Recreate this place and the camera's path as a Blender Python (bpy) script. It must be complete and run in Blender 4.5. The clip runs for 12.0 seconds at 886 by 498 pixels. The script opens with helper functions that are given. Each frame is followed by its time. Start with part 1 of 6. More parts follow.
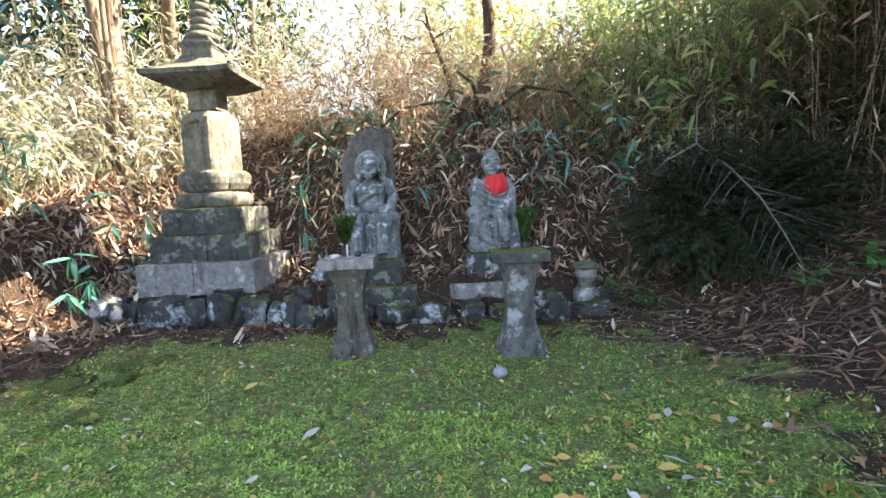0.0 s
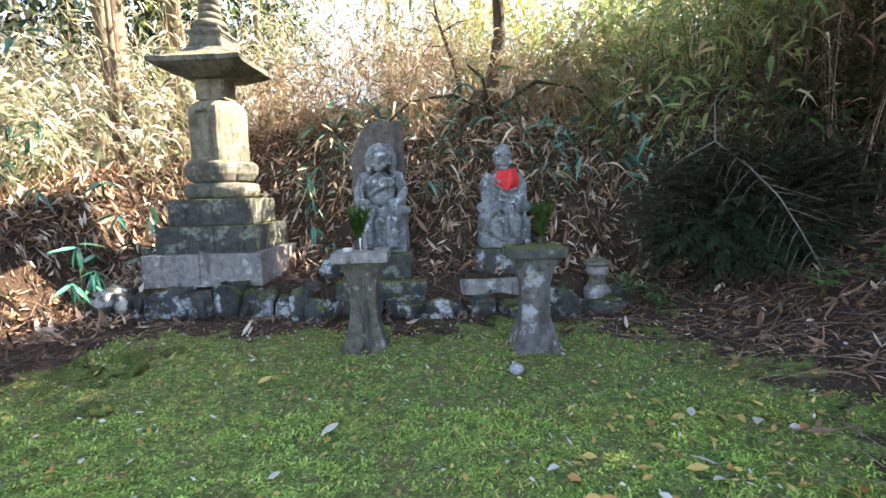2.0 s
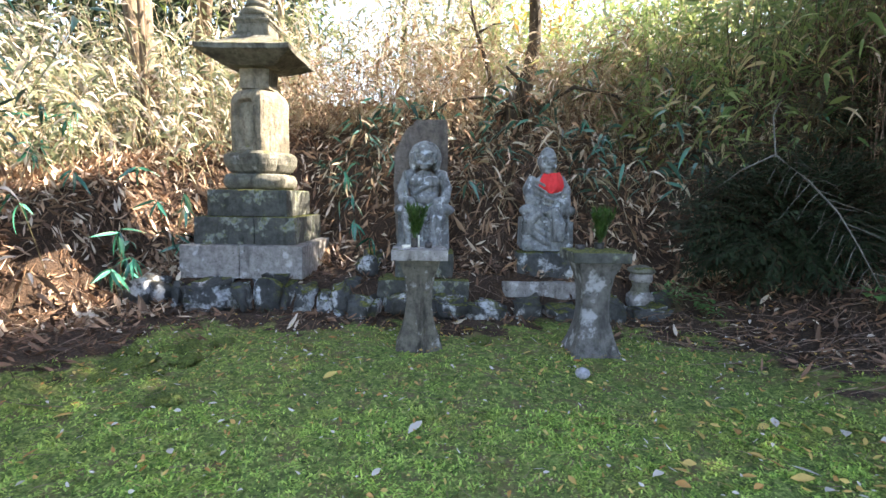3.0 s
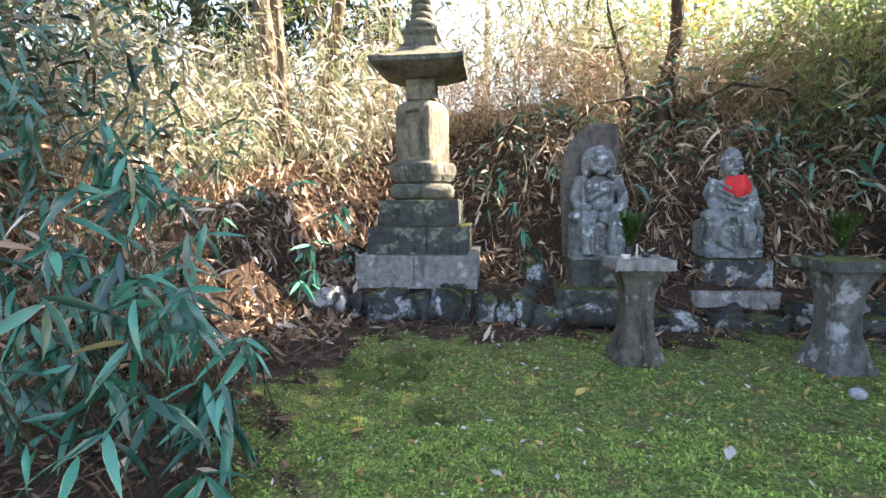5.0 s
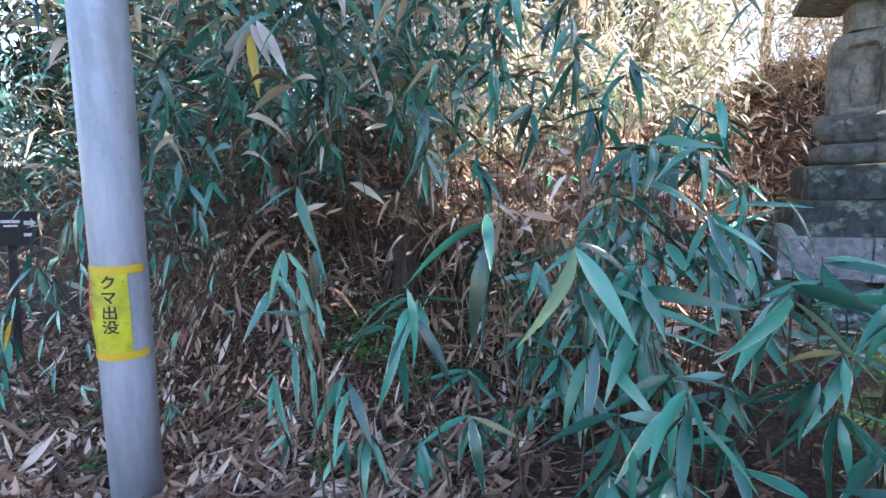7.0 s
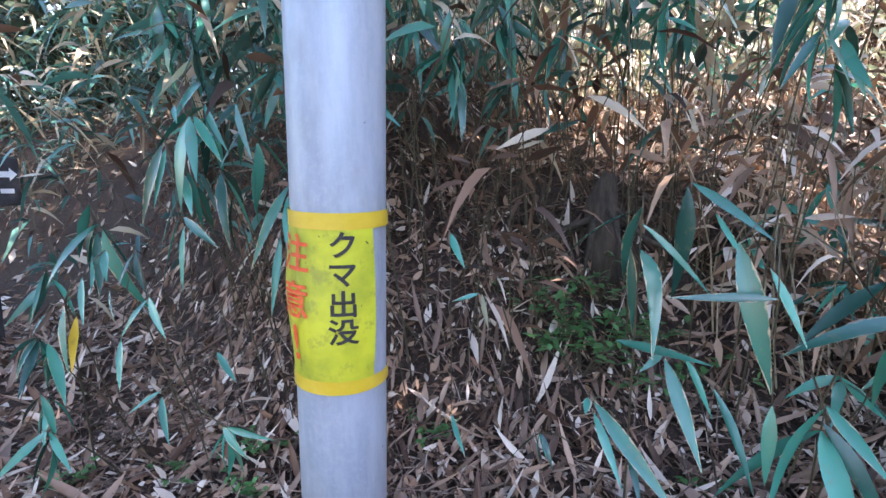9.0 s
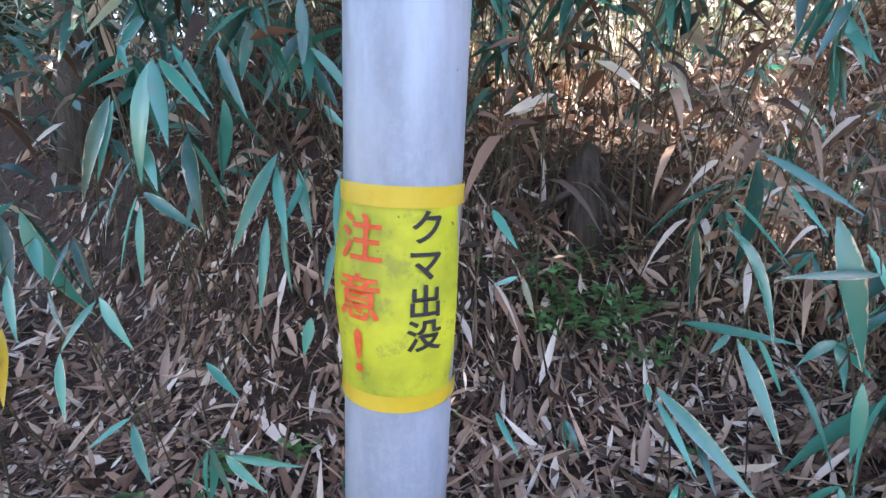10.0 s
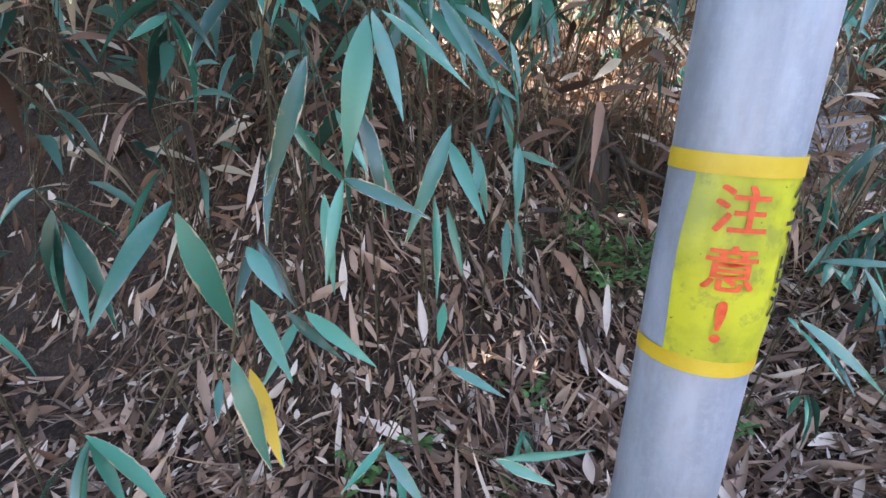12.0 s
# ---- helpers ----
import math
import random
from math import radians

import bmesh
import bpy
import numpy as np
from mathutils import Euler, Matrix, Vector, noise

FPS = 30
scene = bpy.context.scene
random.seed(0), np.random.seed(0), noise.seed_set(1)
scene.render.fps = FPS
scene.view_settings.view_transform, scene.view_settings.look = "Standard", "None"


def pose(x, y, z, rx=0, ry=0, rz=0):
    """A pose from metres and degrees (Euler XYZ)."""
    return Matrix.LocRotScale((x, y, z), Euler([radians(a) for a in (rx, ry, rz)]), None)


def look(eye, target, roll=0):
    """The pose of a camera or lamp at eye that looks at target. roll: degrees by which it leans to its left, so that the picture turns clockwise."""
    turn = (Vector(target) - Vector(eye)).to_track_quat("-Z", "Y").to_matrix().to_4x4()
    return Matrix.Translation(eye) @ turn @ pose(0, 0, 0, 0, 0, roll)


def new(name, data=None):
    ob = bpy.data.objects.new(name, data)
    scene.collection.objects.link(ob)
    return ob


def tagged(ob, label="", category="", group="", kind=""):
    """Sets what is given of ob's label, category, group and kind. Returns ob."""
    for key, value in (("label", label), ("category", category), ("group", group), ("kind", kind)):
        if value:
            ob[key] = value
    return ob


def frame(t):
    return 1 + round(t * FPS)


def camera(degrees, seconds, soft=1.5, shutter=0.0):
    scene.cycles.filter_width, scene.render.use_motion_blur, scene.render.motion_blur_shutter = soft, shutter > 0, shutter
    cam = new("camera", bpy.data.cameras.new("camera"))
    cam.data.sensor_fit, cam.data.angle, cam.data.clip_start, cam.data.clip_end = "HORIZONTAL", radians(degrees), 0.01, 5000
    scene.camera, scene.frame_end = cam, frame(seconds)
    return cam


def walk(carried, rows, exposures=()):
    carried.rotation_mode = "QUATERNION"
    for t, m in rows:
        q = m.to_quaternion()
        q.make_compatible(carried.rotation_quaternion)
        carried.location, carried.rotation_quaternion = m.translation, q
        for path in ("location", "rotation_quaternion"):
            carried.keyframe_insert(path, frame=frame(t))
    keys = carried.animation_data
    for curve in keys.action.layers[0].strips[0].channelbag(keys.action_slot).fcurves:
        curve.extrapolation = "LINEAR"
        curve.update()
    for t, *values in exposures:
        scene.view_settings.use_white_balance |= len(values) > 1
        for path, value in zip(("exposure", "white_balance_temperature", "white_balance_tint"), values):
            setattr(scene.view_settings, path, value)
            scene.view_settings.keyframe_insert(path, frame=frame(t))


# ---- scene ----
cam = camera(84.2, 12.0)
PATH = [
    (0, (-0.052, 0.703, 1.204), (-0.125, 2.692, 1.007), -2.7),
    (0.5, (-0.044, 0.715, 1.202), (-0.136, 2.703, 1.004), -2.7),
    (1, (-0.048, 0.723, 1.202), (-0.15, 2.711, 1.008), -2.4),
    (1.5, (-0.069, 0.736, 1.197), (-0.142, 2.722, 0.975), -2.5),
    (2, (-0.201, 0.743, 1.199), (-0.258, 2.73, 0.983), -1.8),
    (2.5, (-0.512, 0.732, 1.19), (-0.557, 2.721, 0.984), -0.3),
    (2.7, (-0.602, 0.742, 1.183), (-0.638, 2.731, 0.971), 0.3),
    (4.3, (-1.549, 0.765, 1.212), (-1.515, 2.756, 1.028), 0.9),
    (4.5, (-1.67, 0.767, 1.202), (-1.708, 2.758, 1.01), 0.8),
    (5, (-2.029, 0.79, 1.216), (-2.245, 2.769, 1.025), -0.5),
    (5.5, (-2.524, 0.769, 1.211), (-2.913, 2.721, 1.019), -0.6),
    (6, (-3.064, 0.797, 1.197), (-3.691, 2.686, 1.001), -1.0),
    (6.5, (-3.63, 0.842, 1.163), (-4.438, 2.66, 0.957), -0.8),
    (7, (-4.098, 0.905, 1.149), (-5.006, 2.669, 0.897), -1.5),
    (7.5, (-4.616, 0.999, 1.116), (-5.561, 2.735, 0.81), -1.9),
    (7.7, (-4.845, 1.024, 1.076), (-5.78, 2.759, 0.739), -1.5),
    (9.3, (-6.047, 1.253, 0.927), (-6.681, 3.111, 0.548), -1.0),
    (9.5, (-6.139, 1.267, 0.92), (-6.7, 3.144, 0.519), -0.7),
    (10, (-6.351, 1.317, 0.922), (-6.686, 3.231, 0.446), -0.0),
    (10.5, (-6.527, 1.372, 0.898), (-6.632, 3.295, 0.357), 0.5),
    (11, (-6.736, 1.419, 0.884), (-6.609, 3.324, 0.288), 0.3),
    (11.5, (-7.037, 1.419, 0.928), (-6.788, 3.299, 0.293), 0.2),
    (12, (-7.363, 1.383, 0.942), (-7.062, 3.26, 0.322), -0.2),
]
walk(cam, [(t, look(eye, target, roll)) for t, eye, target, roll in PATH],
     [(0, 2.98, 7500, 13), (2.5, 2.94, 7500, 13), (4.5, 2.8, 7450, 14), (5.2, 2.8, 7450, 14), (5.8, 2.8, 7000, 14), (7, 2.84, 6200, 18), (9.3, 3.18, 6450, 20), (10.8, 3.2, 6700, 21), (12, 3.34, 7000, 22)])

# ---- light ----
SUN_EL, SUN_AZ = radians(42), radians(72)      # azimuth from +y towards +x
world = bpy.data.worlds.new("world")
scene.world = world
world.use_nodes = True
wn = world.node_tree.nodes
sky = wn.new("ShaderNodeTexSky")
sky.sky_type = "NISHITA"
sky.sun_disc = False
sky.sun_elevation = SUN_EL
sky.sun_rotation = SUN_AZ
wn["Background"].inputs[1].default_value = 0.15
world.node_tree.links.new(sky.outputs[0], wn["Background"].inputs[0])
sun = new("sun", bpy.data.lights.new("sun", "SUN"))
sun.data.energy, sun.data.angle, sun.data.color = 5.0, radians(0.5), (1.0, 0.93, 0.8)
to_sun = Vector((math.sin(SUN_AZ) * math.cos(SUN_EL), math.cos(SUN_AZ) * math.cos(SUN_EL), math.sin(SUN_EL)))
sun.matrix_world = look(to_sun * 50, (0, 0, 0))


# ---- materials ----
def ramp(nt, fac, stops):
    n = nt.nodes.new("ShaderNodeValToRGB")
    e = n.color_ramp.elements
    while len(e) < len(stops):
        e.new(0.5)
    for el, (p, c) in zip(e, stops):
        el.position, el.color = p, (*c, 1)
    nt.links.new(fac, n.inputs[0])
    return n.outputs[0]


def noise_tex(nt, scale, detail=5, rough=0.6, vec=None, stretch=None):
    n = nt.nodes.new("ShaderNodeTexNoise")
    n.inputs["Scale"].default_value, n.inputs["Detail"].default_value, n.inputs["Roughness"].default_value = scale, detail, rough
    if vec is None:
        vec = nt.nodes.new("ShaderNodeNewGeometry").outputs["Position"]
    if stretch:
        m = nt.nodes.new("ShaderNodeMapping")
        m.inputs["Scale"].default_value = stretch
        nt.links.new(vec, m.inputs[0])
        vec = m.outputs[0]
    nt.links.new(vec, n.inputs["Vector"])
    return n.outputs["Fac"]


def mixc(nt, fac, a, b):
    n = nt.nodes.new("ShaderNodeMix")
    n.data_type = "RGBA"
    for sock, v in ((n.inputs[0], fac), (n.inputs[6], a), (n.inputs[7], b)):
        if isinstance(v, (int, float)):
            sock.default_value = v
        elif isinstance(v, tuple):
            sock.default_value = (*v, 1)
        else:
            nt.links.new(v, sock)
    return n.outputs[2]


def math_node(nt, op, a, b=0.5):
    n = nt.nodes.new("ShaderNodeMath")
    n.operation = op
    for sock, v in zip(n.inputs, (a, b)):
        if isinstance(v, (int, float)):
            sock.default_value = v
        else:
            nt.links.new(v, sock)
    return n.outputs[0]


def step(nt, v, lo, hi):
    n = nt.nodes.new("ShaderNodeMapRange")
    n.interpolation_type = "SMOOTHSTEP"
    n.inputs[1].default_value, n.inputs[2].default_value = lo, hi
    nt.links.new(v, n.inputs[0])
    return n.outputs[0]


def material(name, rough=0.8):
    m = bpy.data.materials.new(name)
    m.use_nodes = True
    b = m.node_tree.nodes["Principled BSDF"]
    b.inputs["Roughness"].default_value = rough
    return m, m.node_tree, b


def bump(nt, b, height, strength, dist=0.01):
    n = nt.nodes.new("ShaderNodeBump")
    n.inputs["Strength"].default_value, n.inputs["Distance"].default_value = strength, dist
    nt.links.new(height, n.inputs["Height"])
    nt.links.new(n.outputs[0], b.inputs["Normal"])


def facing_up(nt):
    g = nt.nodes.new("ShaderNodeNewGeometry")
    s = nt.nodes.new("ShaderNodeSeparateXYZ")
    nt.links.new(g.outputs["True Normal"], s.inputs[0])
    return s.outputs[2]


def stone(name, base, lichen=0.5, moss=0.5, white=(0.52, 0.53, 0.54), dirt=0.6, relief=1.0, patch=6.5):
    """Weathered granite: mottled grain, dark rain streaks, pale lichen patches, moss on what faces up."""
    m, nt, b = material(name, 0.88)
    grain = noise_tex(nt, 160, 3, 0.7)
    mottle = noise_tex(nt, 17, 10, 0.72)
    c = ramp(nt, mottle, [(0.34, tuple(v * 0.5 for v in base)), (0.5, base), (0.66, tuple(min(1, v * 1.35) for v in base))])
    c = mixc(nt, math_node(nt, "MULTIPLY", step(nt, grain, 0.4, 0.65), 0.3), c, tuple(v * 0.5 for v in base))
    streak = noise_tex(nt, 8, 7, 0.68, stretch=(1, 1, 0.2))
    c = mixc(nt, math_node(nt, "MULTIPLY", step(nt, streak, 0.47, 0.68), dirt), c, tuple(v * 0.16 for v in base))
    big = noise_tex(nt, 2.6, 6, 0.65)
    c = mixc(nt, math_node(nt, "MULTIPLY", step(nt, big, 0.5, 0.68), dirt * 0.8), c, tuple(v * 0.22 for v in base))
    pale = noise_tex(nt, patch, 9, 0.6)
    edge = step(nt, pale, 0.67 - 0.2 * lichen, 0.73 - 0.18 * lichen)
    c = mixc(nt, math_node(nt, "MULTIPLY", edge, math_node(nt, "MULTIPLY", step(nt, mottle, 0.3, 0.58), 0.9)), c, white)
    spots = noise_tex(nt, 30, 4, 0.6)
    c = mixc(nt, step(nt, spots, 0.64, 0.70), c, (0.05, 0.052, 0.045))
    mo = noise_tex(nt, 5.0, 6, 0.72)
    up = math_node(nt, "MULTIPLY", step(nt, facing_up(nt), 0.35, 0.9), step(nt, mo, 0.62 - 0.3 * moss, 0.72 - 0.3 * moss))
    side = math_node(nt, "MULTIPLY", step(nt, mo, 0.62 - 0.12 * moss, 0.74 - 0.12 * moss), 0.75 * moss)
    c = mixc(nt, math_node(nt, "MAXIMUM", up, side), c, mixc(nt, step(nt, spots, 0.35, 0.65), (0.04, 0.055, 0.012), (0.20, 0.21, 0.045)))
    nt.links.new(c, b.inputs["Base Color"])
    h = math_node(nt, "ADD", math_node(nt, "MULTIPLY", grain, 0.3), math_node(nt, "ADD", mottle, noise_tex(nt, 40, 6, 0.75)))
    bump(nt, b, h, relief, 0.02)
    return m


def leafy(name, a, b2, dry=None, margin=0.0, rough=0.42, trans=0.25, single=False, patch=None, gloss=0.5):
    """Leaf surface, varied leaf by leaf; margin is the pale withered rim of the blade."""
    m, nt, b = material(name, rough)
    rnd = nt.nodes.new("ShaderNodeObjectInfo").outputs["Random"] if single else nt.nodes.new("ShaderNodeNewGeometry").outputs["Random Per Island"]
    c = mixc(nt, rnd, a, b2)
    if dry:
        c = mixc(nt, step(nt, math_node(nt, "FRACT", math_node(nt, "MULTIPLY", rnd, 7.31)), 1 - dry[0], 1 - dry[0] + 0.02), c, dry[1])
    uv = nt.nodes.new("ShaderNodeUVMap").outputs[0]
    sp = nt.nodes.new("ShaderNodeSeparateXYZ")
    nt.links.new(uv, sp.inputs[0])
    edge = math_node(nt, "ABSOLUTE", math_node(nt, "SUBTRACT", sp.outputs[0], 0.5))
    if margin:
        wob = math_node(nt, "MULTIPLY", math_node(nt, "SUBTRACT", noise_tex(nt, 22, 4), 0.5), 0.5)
        tip = math_node(nt, "MULTIPLY", step(nt, sp.outputs[1], 0.8, 1.0), 0.2)
        rim = math_node(nt, "ADD", math_node(nt, "ADD", edge, wob), tip)
        keep = step(nt, math_node(nt, "FRACT", math_node(nt, "MULTIPLY", rnd, 3.7)), 0.52, 0.6)
        c = mixc(nt, math_node(nt, "MULTIPLY", step(nt, rim, 0.43, 0.53), math_node(nt, "MULTIPLY", keep, margin)), c, (0.5, 0.42, 0.26))
    if patch:
        c = mixc(nt, math_node(nt, "MULTIPLY", step(nt, noise_tex(nt, 1.7, 6, 0.7), 0.45, 0.66), 0.6), c, patch)
        c = mixc(nt, math_node(nt, "MULTIPLY", step(nt, noise_tex(nt, 8.5, 4, 0.7), 0.5, 0.66), 0.72), c, (0.03, 0.05, 0.014))
    blot = noise_tex(nt, 24, 4)
    c = mixc(nt, math_node(nt, "MULTIPLY", step(nt, blot, 0.58, 0.75), 0.3), c, (0.16, 0.13, 0.06))
    b.inputs["Specular IOR Level"].default_value = gloss
    nt.links.new(c, b.inputs["Base Color"])
    vein = nt.nodes.new("ShaderNodeTexWave")
    vein.inputs["Scale"].default_value = 6
    nt.links.new(uv, vein.inputs[0])
    bump(nt, b, vein.outputs[1], 0.12, 0.004)
    if trans:
        t = nt.nodes.new("ShaderNodeBsdfTranslucent")
        nt.links.new(c, t.inputs[0])
        mx = nt.nodes.new("ShaderNodeMixShader")
        mx.inputs[0].default_value = trans
        out = nt.nodes["Material Output"]
        nt.links.new(b.outputs[0], mx.inputs[1])
        nt.links.new(t.outputs[0], mx.inputs[2])
        nt.links.new(mx.outputs[0], out.inputs[0])
    return m


def simple(name, a, b2, scale=20, rough=0.7, bmp=0.3, stretch=None, metal=0.0, dist=0.005):
    m, nt, b = material(name, rough)
    f = noise_tex(nt, scale, 6, 0.65, stretch=stretch)
    big = noise_tex(nt, scale * 0.13, 4, 0.6)
    c = mixc(nt, step(nt, f, 0.3, 0.7), a, b2)
    c = mixc(nt, math_node(nt, "MULTIPLY", step(nt, big, 0.45, 0.7), 0.35), c, tuple(v * 0.6 for v in a))
    nt.links.new(c, b.inputs["Base Color"])
    b.inputs["Metallic"].default_value = metal
    bump(nt, b, f, bmp, dist)
    return m


GRANITE = stone("granite", (0.20, 0.195, 0.165), 0.25, 0.35, (0.40, 0.40, 0.38), 0.8)
GRANITE_WARM = stone("granite_warm", (0.24, 0.21, 0.16), 0.25, 0.15, (0.44, 0.40, 0.34), 0.8, 0.6)
GRANITE_PALE = stone("granite_pale", (0.36, 0.34, 0.34), 0.5, 0.2, (0.62, 0.62, 0.66), 0.6)
STAND = stone("stand_granite", (0.19, 0.175, 0.15), 0.34, 0.34, (0.46, 0.46, 0.47), 0.95, 1.3, 9.0)
STAND_PALE = stone("pale_stand_granite", (0.21, 0.205, 0.205), 0.62, 0.28, (0.60, 0.61, 0.66), 0.85, 1.3, 6.0)
STATUE = stone("statue_stone", (0.23, 0.245, 0.265), 0.5, 0.06, (0.52, 0.56, 0.62), 0.9, 0.4, 12.0)
STELE = stone("stele_stone", (0.185, 0.16, 0.15), 0.2, 0.05, (0.36, 0.38, 0.42), 0.5)
ROCK = stone("field_stone", (0.085, 0.09, 0.095), 0.78, 0.6, (0.70, 0.73, 0.78), 0.6, 1.0, 4.0)
MOSSY = stone("mossy_stone", (0.10, 0.105, 0.10), 0.7, 0.95, (0.50, 0.54, 0.58), 0.6, 1.0, 5.0)
BARK = simple("bark", (0.10, 0.07, 0.05), (0.24, 0.18, 0.13), 30, 0.9, 0.9, (1, 1, 0.12), dist=0.02)
BARK_DARK = simple("dark_bark", (0.03, 0.022, 0.016), (0.09, 0.065, 0.045), 30, 0.9, 0.9, (1, 1, 0.15), dist=0.02)
CANE = simple("cane", (0.27, 0.20, 0.12), (0.45, 0.37, 0.24), 30, 0.6, 0.2)
CANE_GREEN = simple("cane_green", (0.04, 0.037, 0.018), (0.11, 0.085, 0.045), 30, 0.55, 0.2)
TWIG = simple("twig_wood", (0.09, 0.055, 0.042), (0.30, 0.21, 0.165), 40, 0.85, 0.5)
SASA = leafy("sasa_leaf", (0.008, 0.045, 0.038), (0.08, 0.25, 0.19), (0.28, (0.50, 0.41, 0.28)), 0.55, 0.28, 0.2, gloss=0.85)
SASA_ONE = leafy("sasa_blade", (0.008, 0.05, 0.036), (0.06, 0.29, 0.2), (0.02, (0.40, 0.31, 0.15)), 0.9, 0.26, 0.15, True, gloss=0.85)
FALLEN_ONE = leafy("single_fallen_leaf", (0.38, 0.17, 0.05), (0.52, 0.40, 0.12), (0.25, (0.50, 0.46, 0.43)), 0, 0.6, 0.1, True)
# Lighter copies of the sasa leaf: half-lit and sunlit tones painted into the colour.
SASA_LIT = leafy("half_lit_tint_sasa_leaf", (0.09, 0.17, 0.06), (0.35, 0.43, 0.17), (0.15, (0.58, 0.48, 0.28)), 0.5, 0.4, 0.5, gloss=0.6)
# Its pale dry share also stands for leaves blown out by sun.
SASA_SUN = leafy("sunlit_tint_sasa_leaf", (0.07, 0.105, 0.065), (0.42, 0.44, 0.28), (0.36, (0.66, 0.585, 0.53)), 0.6, 0.4, 0.32, gloss=0.6)
LITTER_GREY = leafy("grey_litter_leaf", (0.085, 0.042, 0.027), (0.52, 0.35, 0.25), (0.2, (0.66, 0.54, 0.44)), 0, 0.6, 0.1)
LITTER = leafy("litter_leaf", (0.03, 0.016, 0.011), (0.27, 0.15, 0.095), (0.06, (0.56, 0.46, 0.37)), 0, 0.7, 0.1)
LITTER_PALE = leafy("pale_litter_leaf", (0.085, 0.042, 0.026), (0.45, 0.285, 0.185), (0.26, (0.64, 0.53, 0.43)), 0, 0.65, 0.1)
FALLEN = leafy("fallen_leaf", (0.38, 0.17, 0.05), (0.52, 0.40, 0.12), (0.25, (0.50, 0.46, 0.43)), 0, 0.6, 0.1)
CEDAR = leafy("cedar_spray", (0.010, 0.024, 0.010), (0.026, 0.05, 0.02), (0.05, (0.10, 0.06, 0.03)), 0, 0.7, 0.1)
DRY_CROWN = leafy("dry_tree_leaf", (0.30, 0.13, 0.03), (0.55, 0.38, 0.08), None, 0, 0.5, 0.45)
# Lighter copy of the cedar spray; light on the right-hand thickets painted as colour.
CEDAR_LIT = leafy("lit_tint_cedar_spray", (0.030, 0.050, 0.022), (0.085, 0.115, 0.05), (0.15, (0.22, 0.15, 0.08)), 0, 0.6, 0.2)
CROWN = leafy("tree_leaf", (0.05, 0.10, 0.02), (0.16, 0.22, 0.04), (0.12, (0.45, 0.36, 0.08)), 0, 0.5, 0.45)
SPRIG = leafy("sprig_leaf", (0.025, 0.07, 0.012), (0.05, 0.12, 0.02), None, 0, 0.5, 0.2)
HERB = leafy("herb_leaf", (0.05, 0.15, 0.04), (0.11, 0.26, 0.08), None, 0, 0.5, 0.25)
GRASS = leafy("moss_blade", (0.085, 0.205, 0.033), (0.49, 0.67, 0.14), (0.07, (0.42, 0.36, 0.15)), 0, 0.7, 0.25, False, (0.31, 0.30, 0.075))


def ground_material():
    m, nt, b = material("ground_soil", 0.95)
    fine = noise_tex(nt, 55, 7, 0.75)
    mid = noise_tex(nt, 7, 6, 0.65)
    litter = ramp(nt, fine, [(0.3, (0.016, 0.009, 0.006)), (0.5, (0.05, 0.028, 0.018)), (0.72, (0.16, 0.095, 0.06))])
    clump = noise_tex(nt, 26, 4, 0.7)
    tone = math_node(nt, "ADD", math_node(nt, "MULTIPLY", fine, 0.45), math_node(nt, "MULTIPLY", clump, 0.55))
    moss = ramp(nt, tone, [(0.38, (0.022, 0.042, 0.008)), (0.5, (0.125, 0.195, 0.04)), (0.62, (0.34, 0.41, 0.12))])
    wide = noise_tex(nt, 1.4, 5, 0.65)
    moss = mixc(nt, math_node(nt, "MULTIPLY", step(nt, wide, 0.48, 0.66), 0.6), moss, (0.17, 0.15, 0.05))
    bald = mixc(nt, step(nt, mid, 0.5, 0.66), moss, (0.17, 0.13, 0.065))
    path = ramp(nt, fine, [(0.3, (0.10, 0.066, 0.047)), (0.7, (0.24, 0.175, 0.13))])
    at = nt.nodes.new("ShaderNodeAttribute")
    at.attribute_name = "cover"
    sp = nt.nodes.new("ShaderNodeSeparateColor")
    nt.links.new(at.outputs["Color"], sp.inputs[0])
    wob = math_node(nt, "MULTIPLY", math_node(nt, "SUBTRACT", mid, 0.5), 0.9)
    c = mixc(nt, step(nt, math_node(nt, "ADD", sp.outputs[0], wob), 0.42, 0.58), litter, bald)
    c = mixc(nt, step(nt, math_node(nt, "ADD", sp.outputs[1], wob), 0.42, 0.62), c, path)
    nt.links.new(c, b.inputs["Base Color"])
    bump(nt, b, math_node(nt, "ADD", math_node(nt, "ADD", fine, mid), clump), 0.9, 0.04)
    return m


GROUND = ground_material()


# ---- helpers of the scene ----
rng = np.random.default_rng(7)


def mesh_of(bm, name):
    me = bpy.data.meshes.new(name)
    bm.to_mesh(me)
    bm.free()
    return me


def part(name, bm, mat, parent, label="", smooth=False):
    me = bm if isinstance(bm, bpy.types.Mesh) else mesh_of(bm, name)
    if mat is not None and not me.materials:
        me.materials.append(mat)
    if smooth:
        me.polygons.foreach_set("use_smooth", [True] * len(me.polygons))
    ob = new(name, me)
    if parent is not None:
        ob.parent = parent
    if label:
        ob["label"] = label
    return ob


def thing(name, label, category, at=(0, 0, 0), group="", kind=""):
    ob = new(name)
    ob.empty_display_size = 0.1
    ob.matrix_basis = Matrix.Translation(at)
    return tagged(ob, label, category, group, kind)


def rough_up(bm, amount, scale, seed=0.0):
    for v in bm.verts:
        p = v.co * scale + Vector((seed, seed * 1.7, -seed))
        v.co += noise.noise_vector(p) * amount + noise.noise_vector(p * 3.1) * amount * 0.4


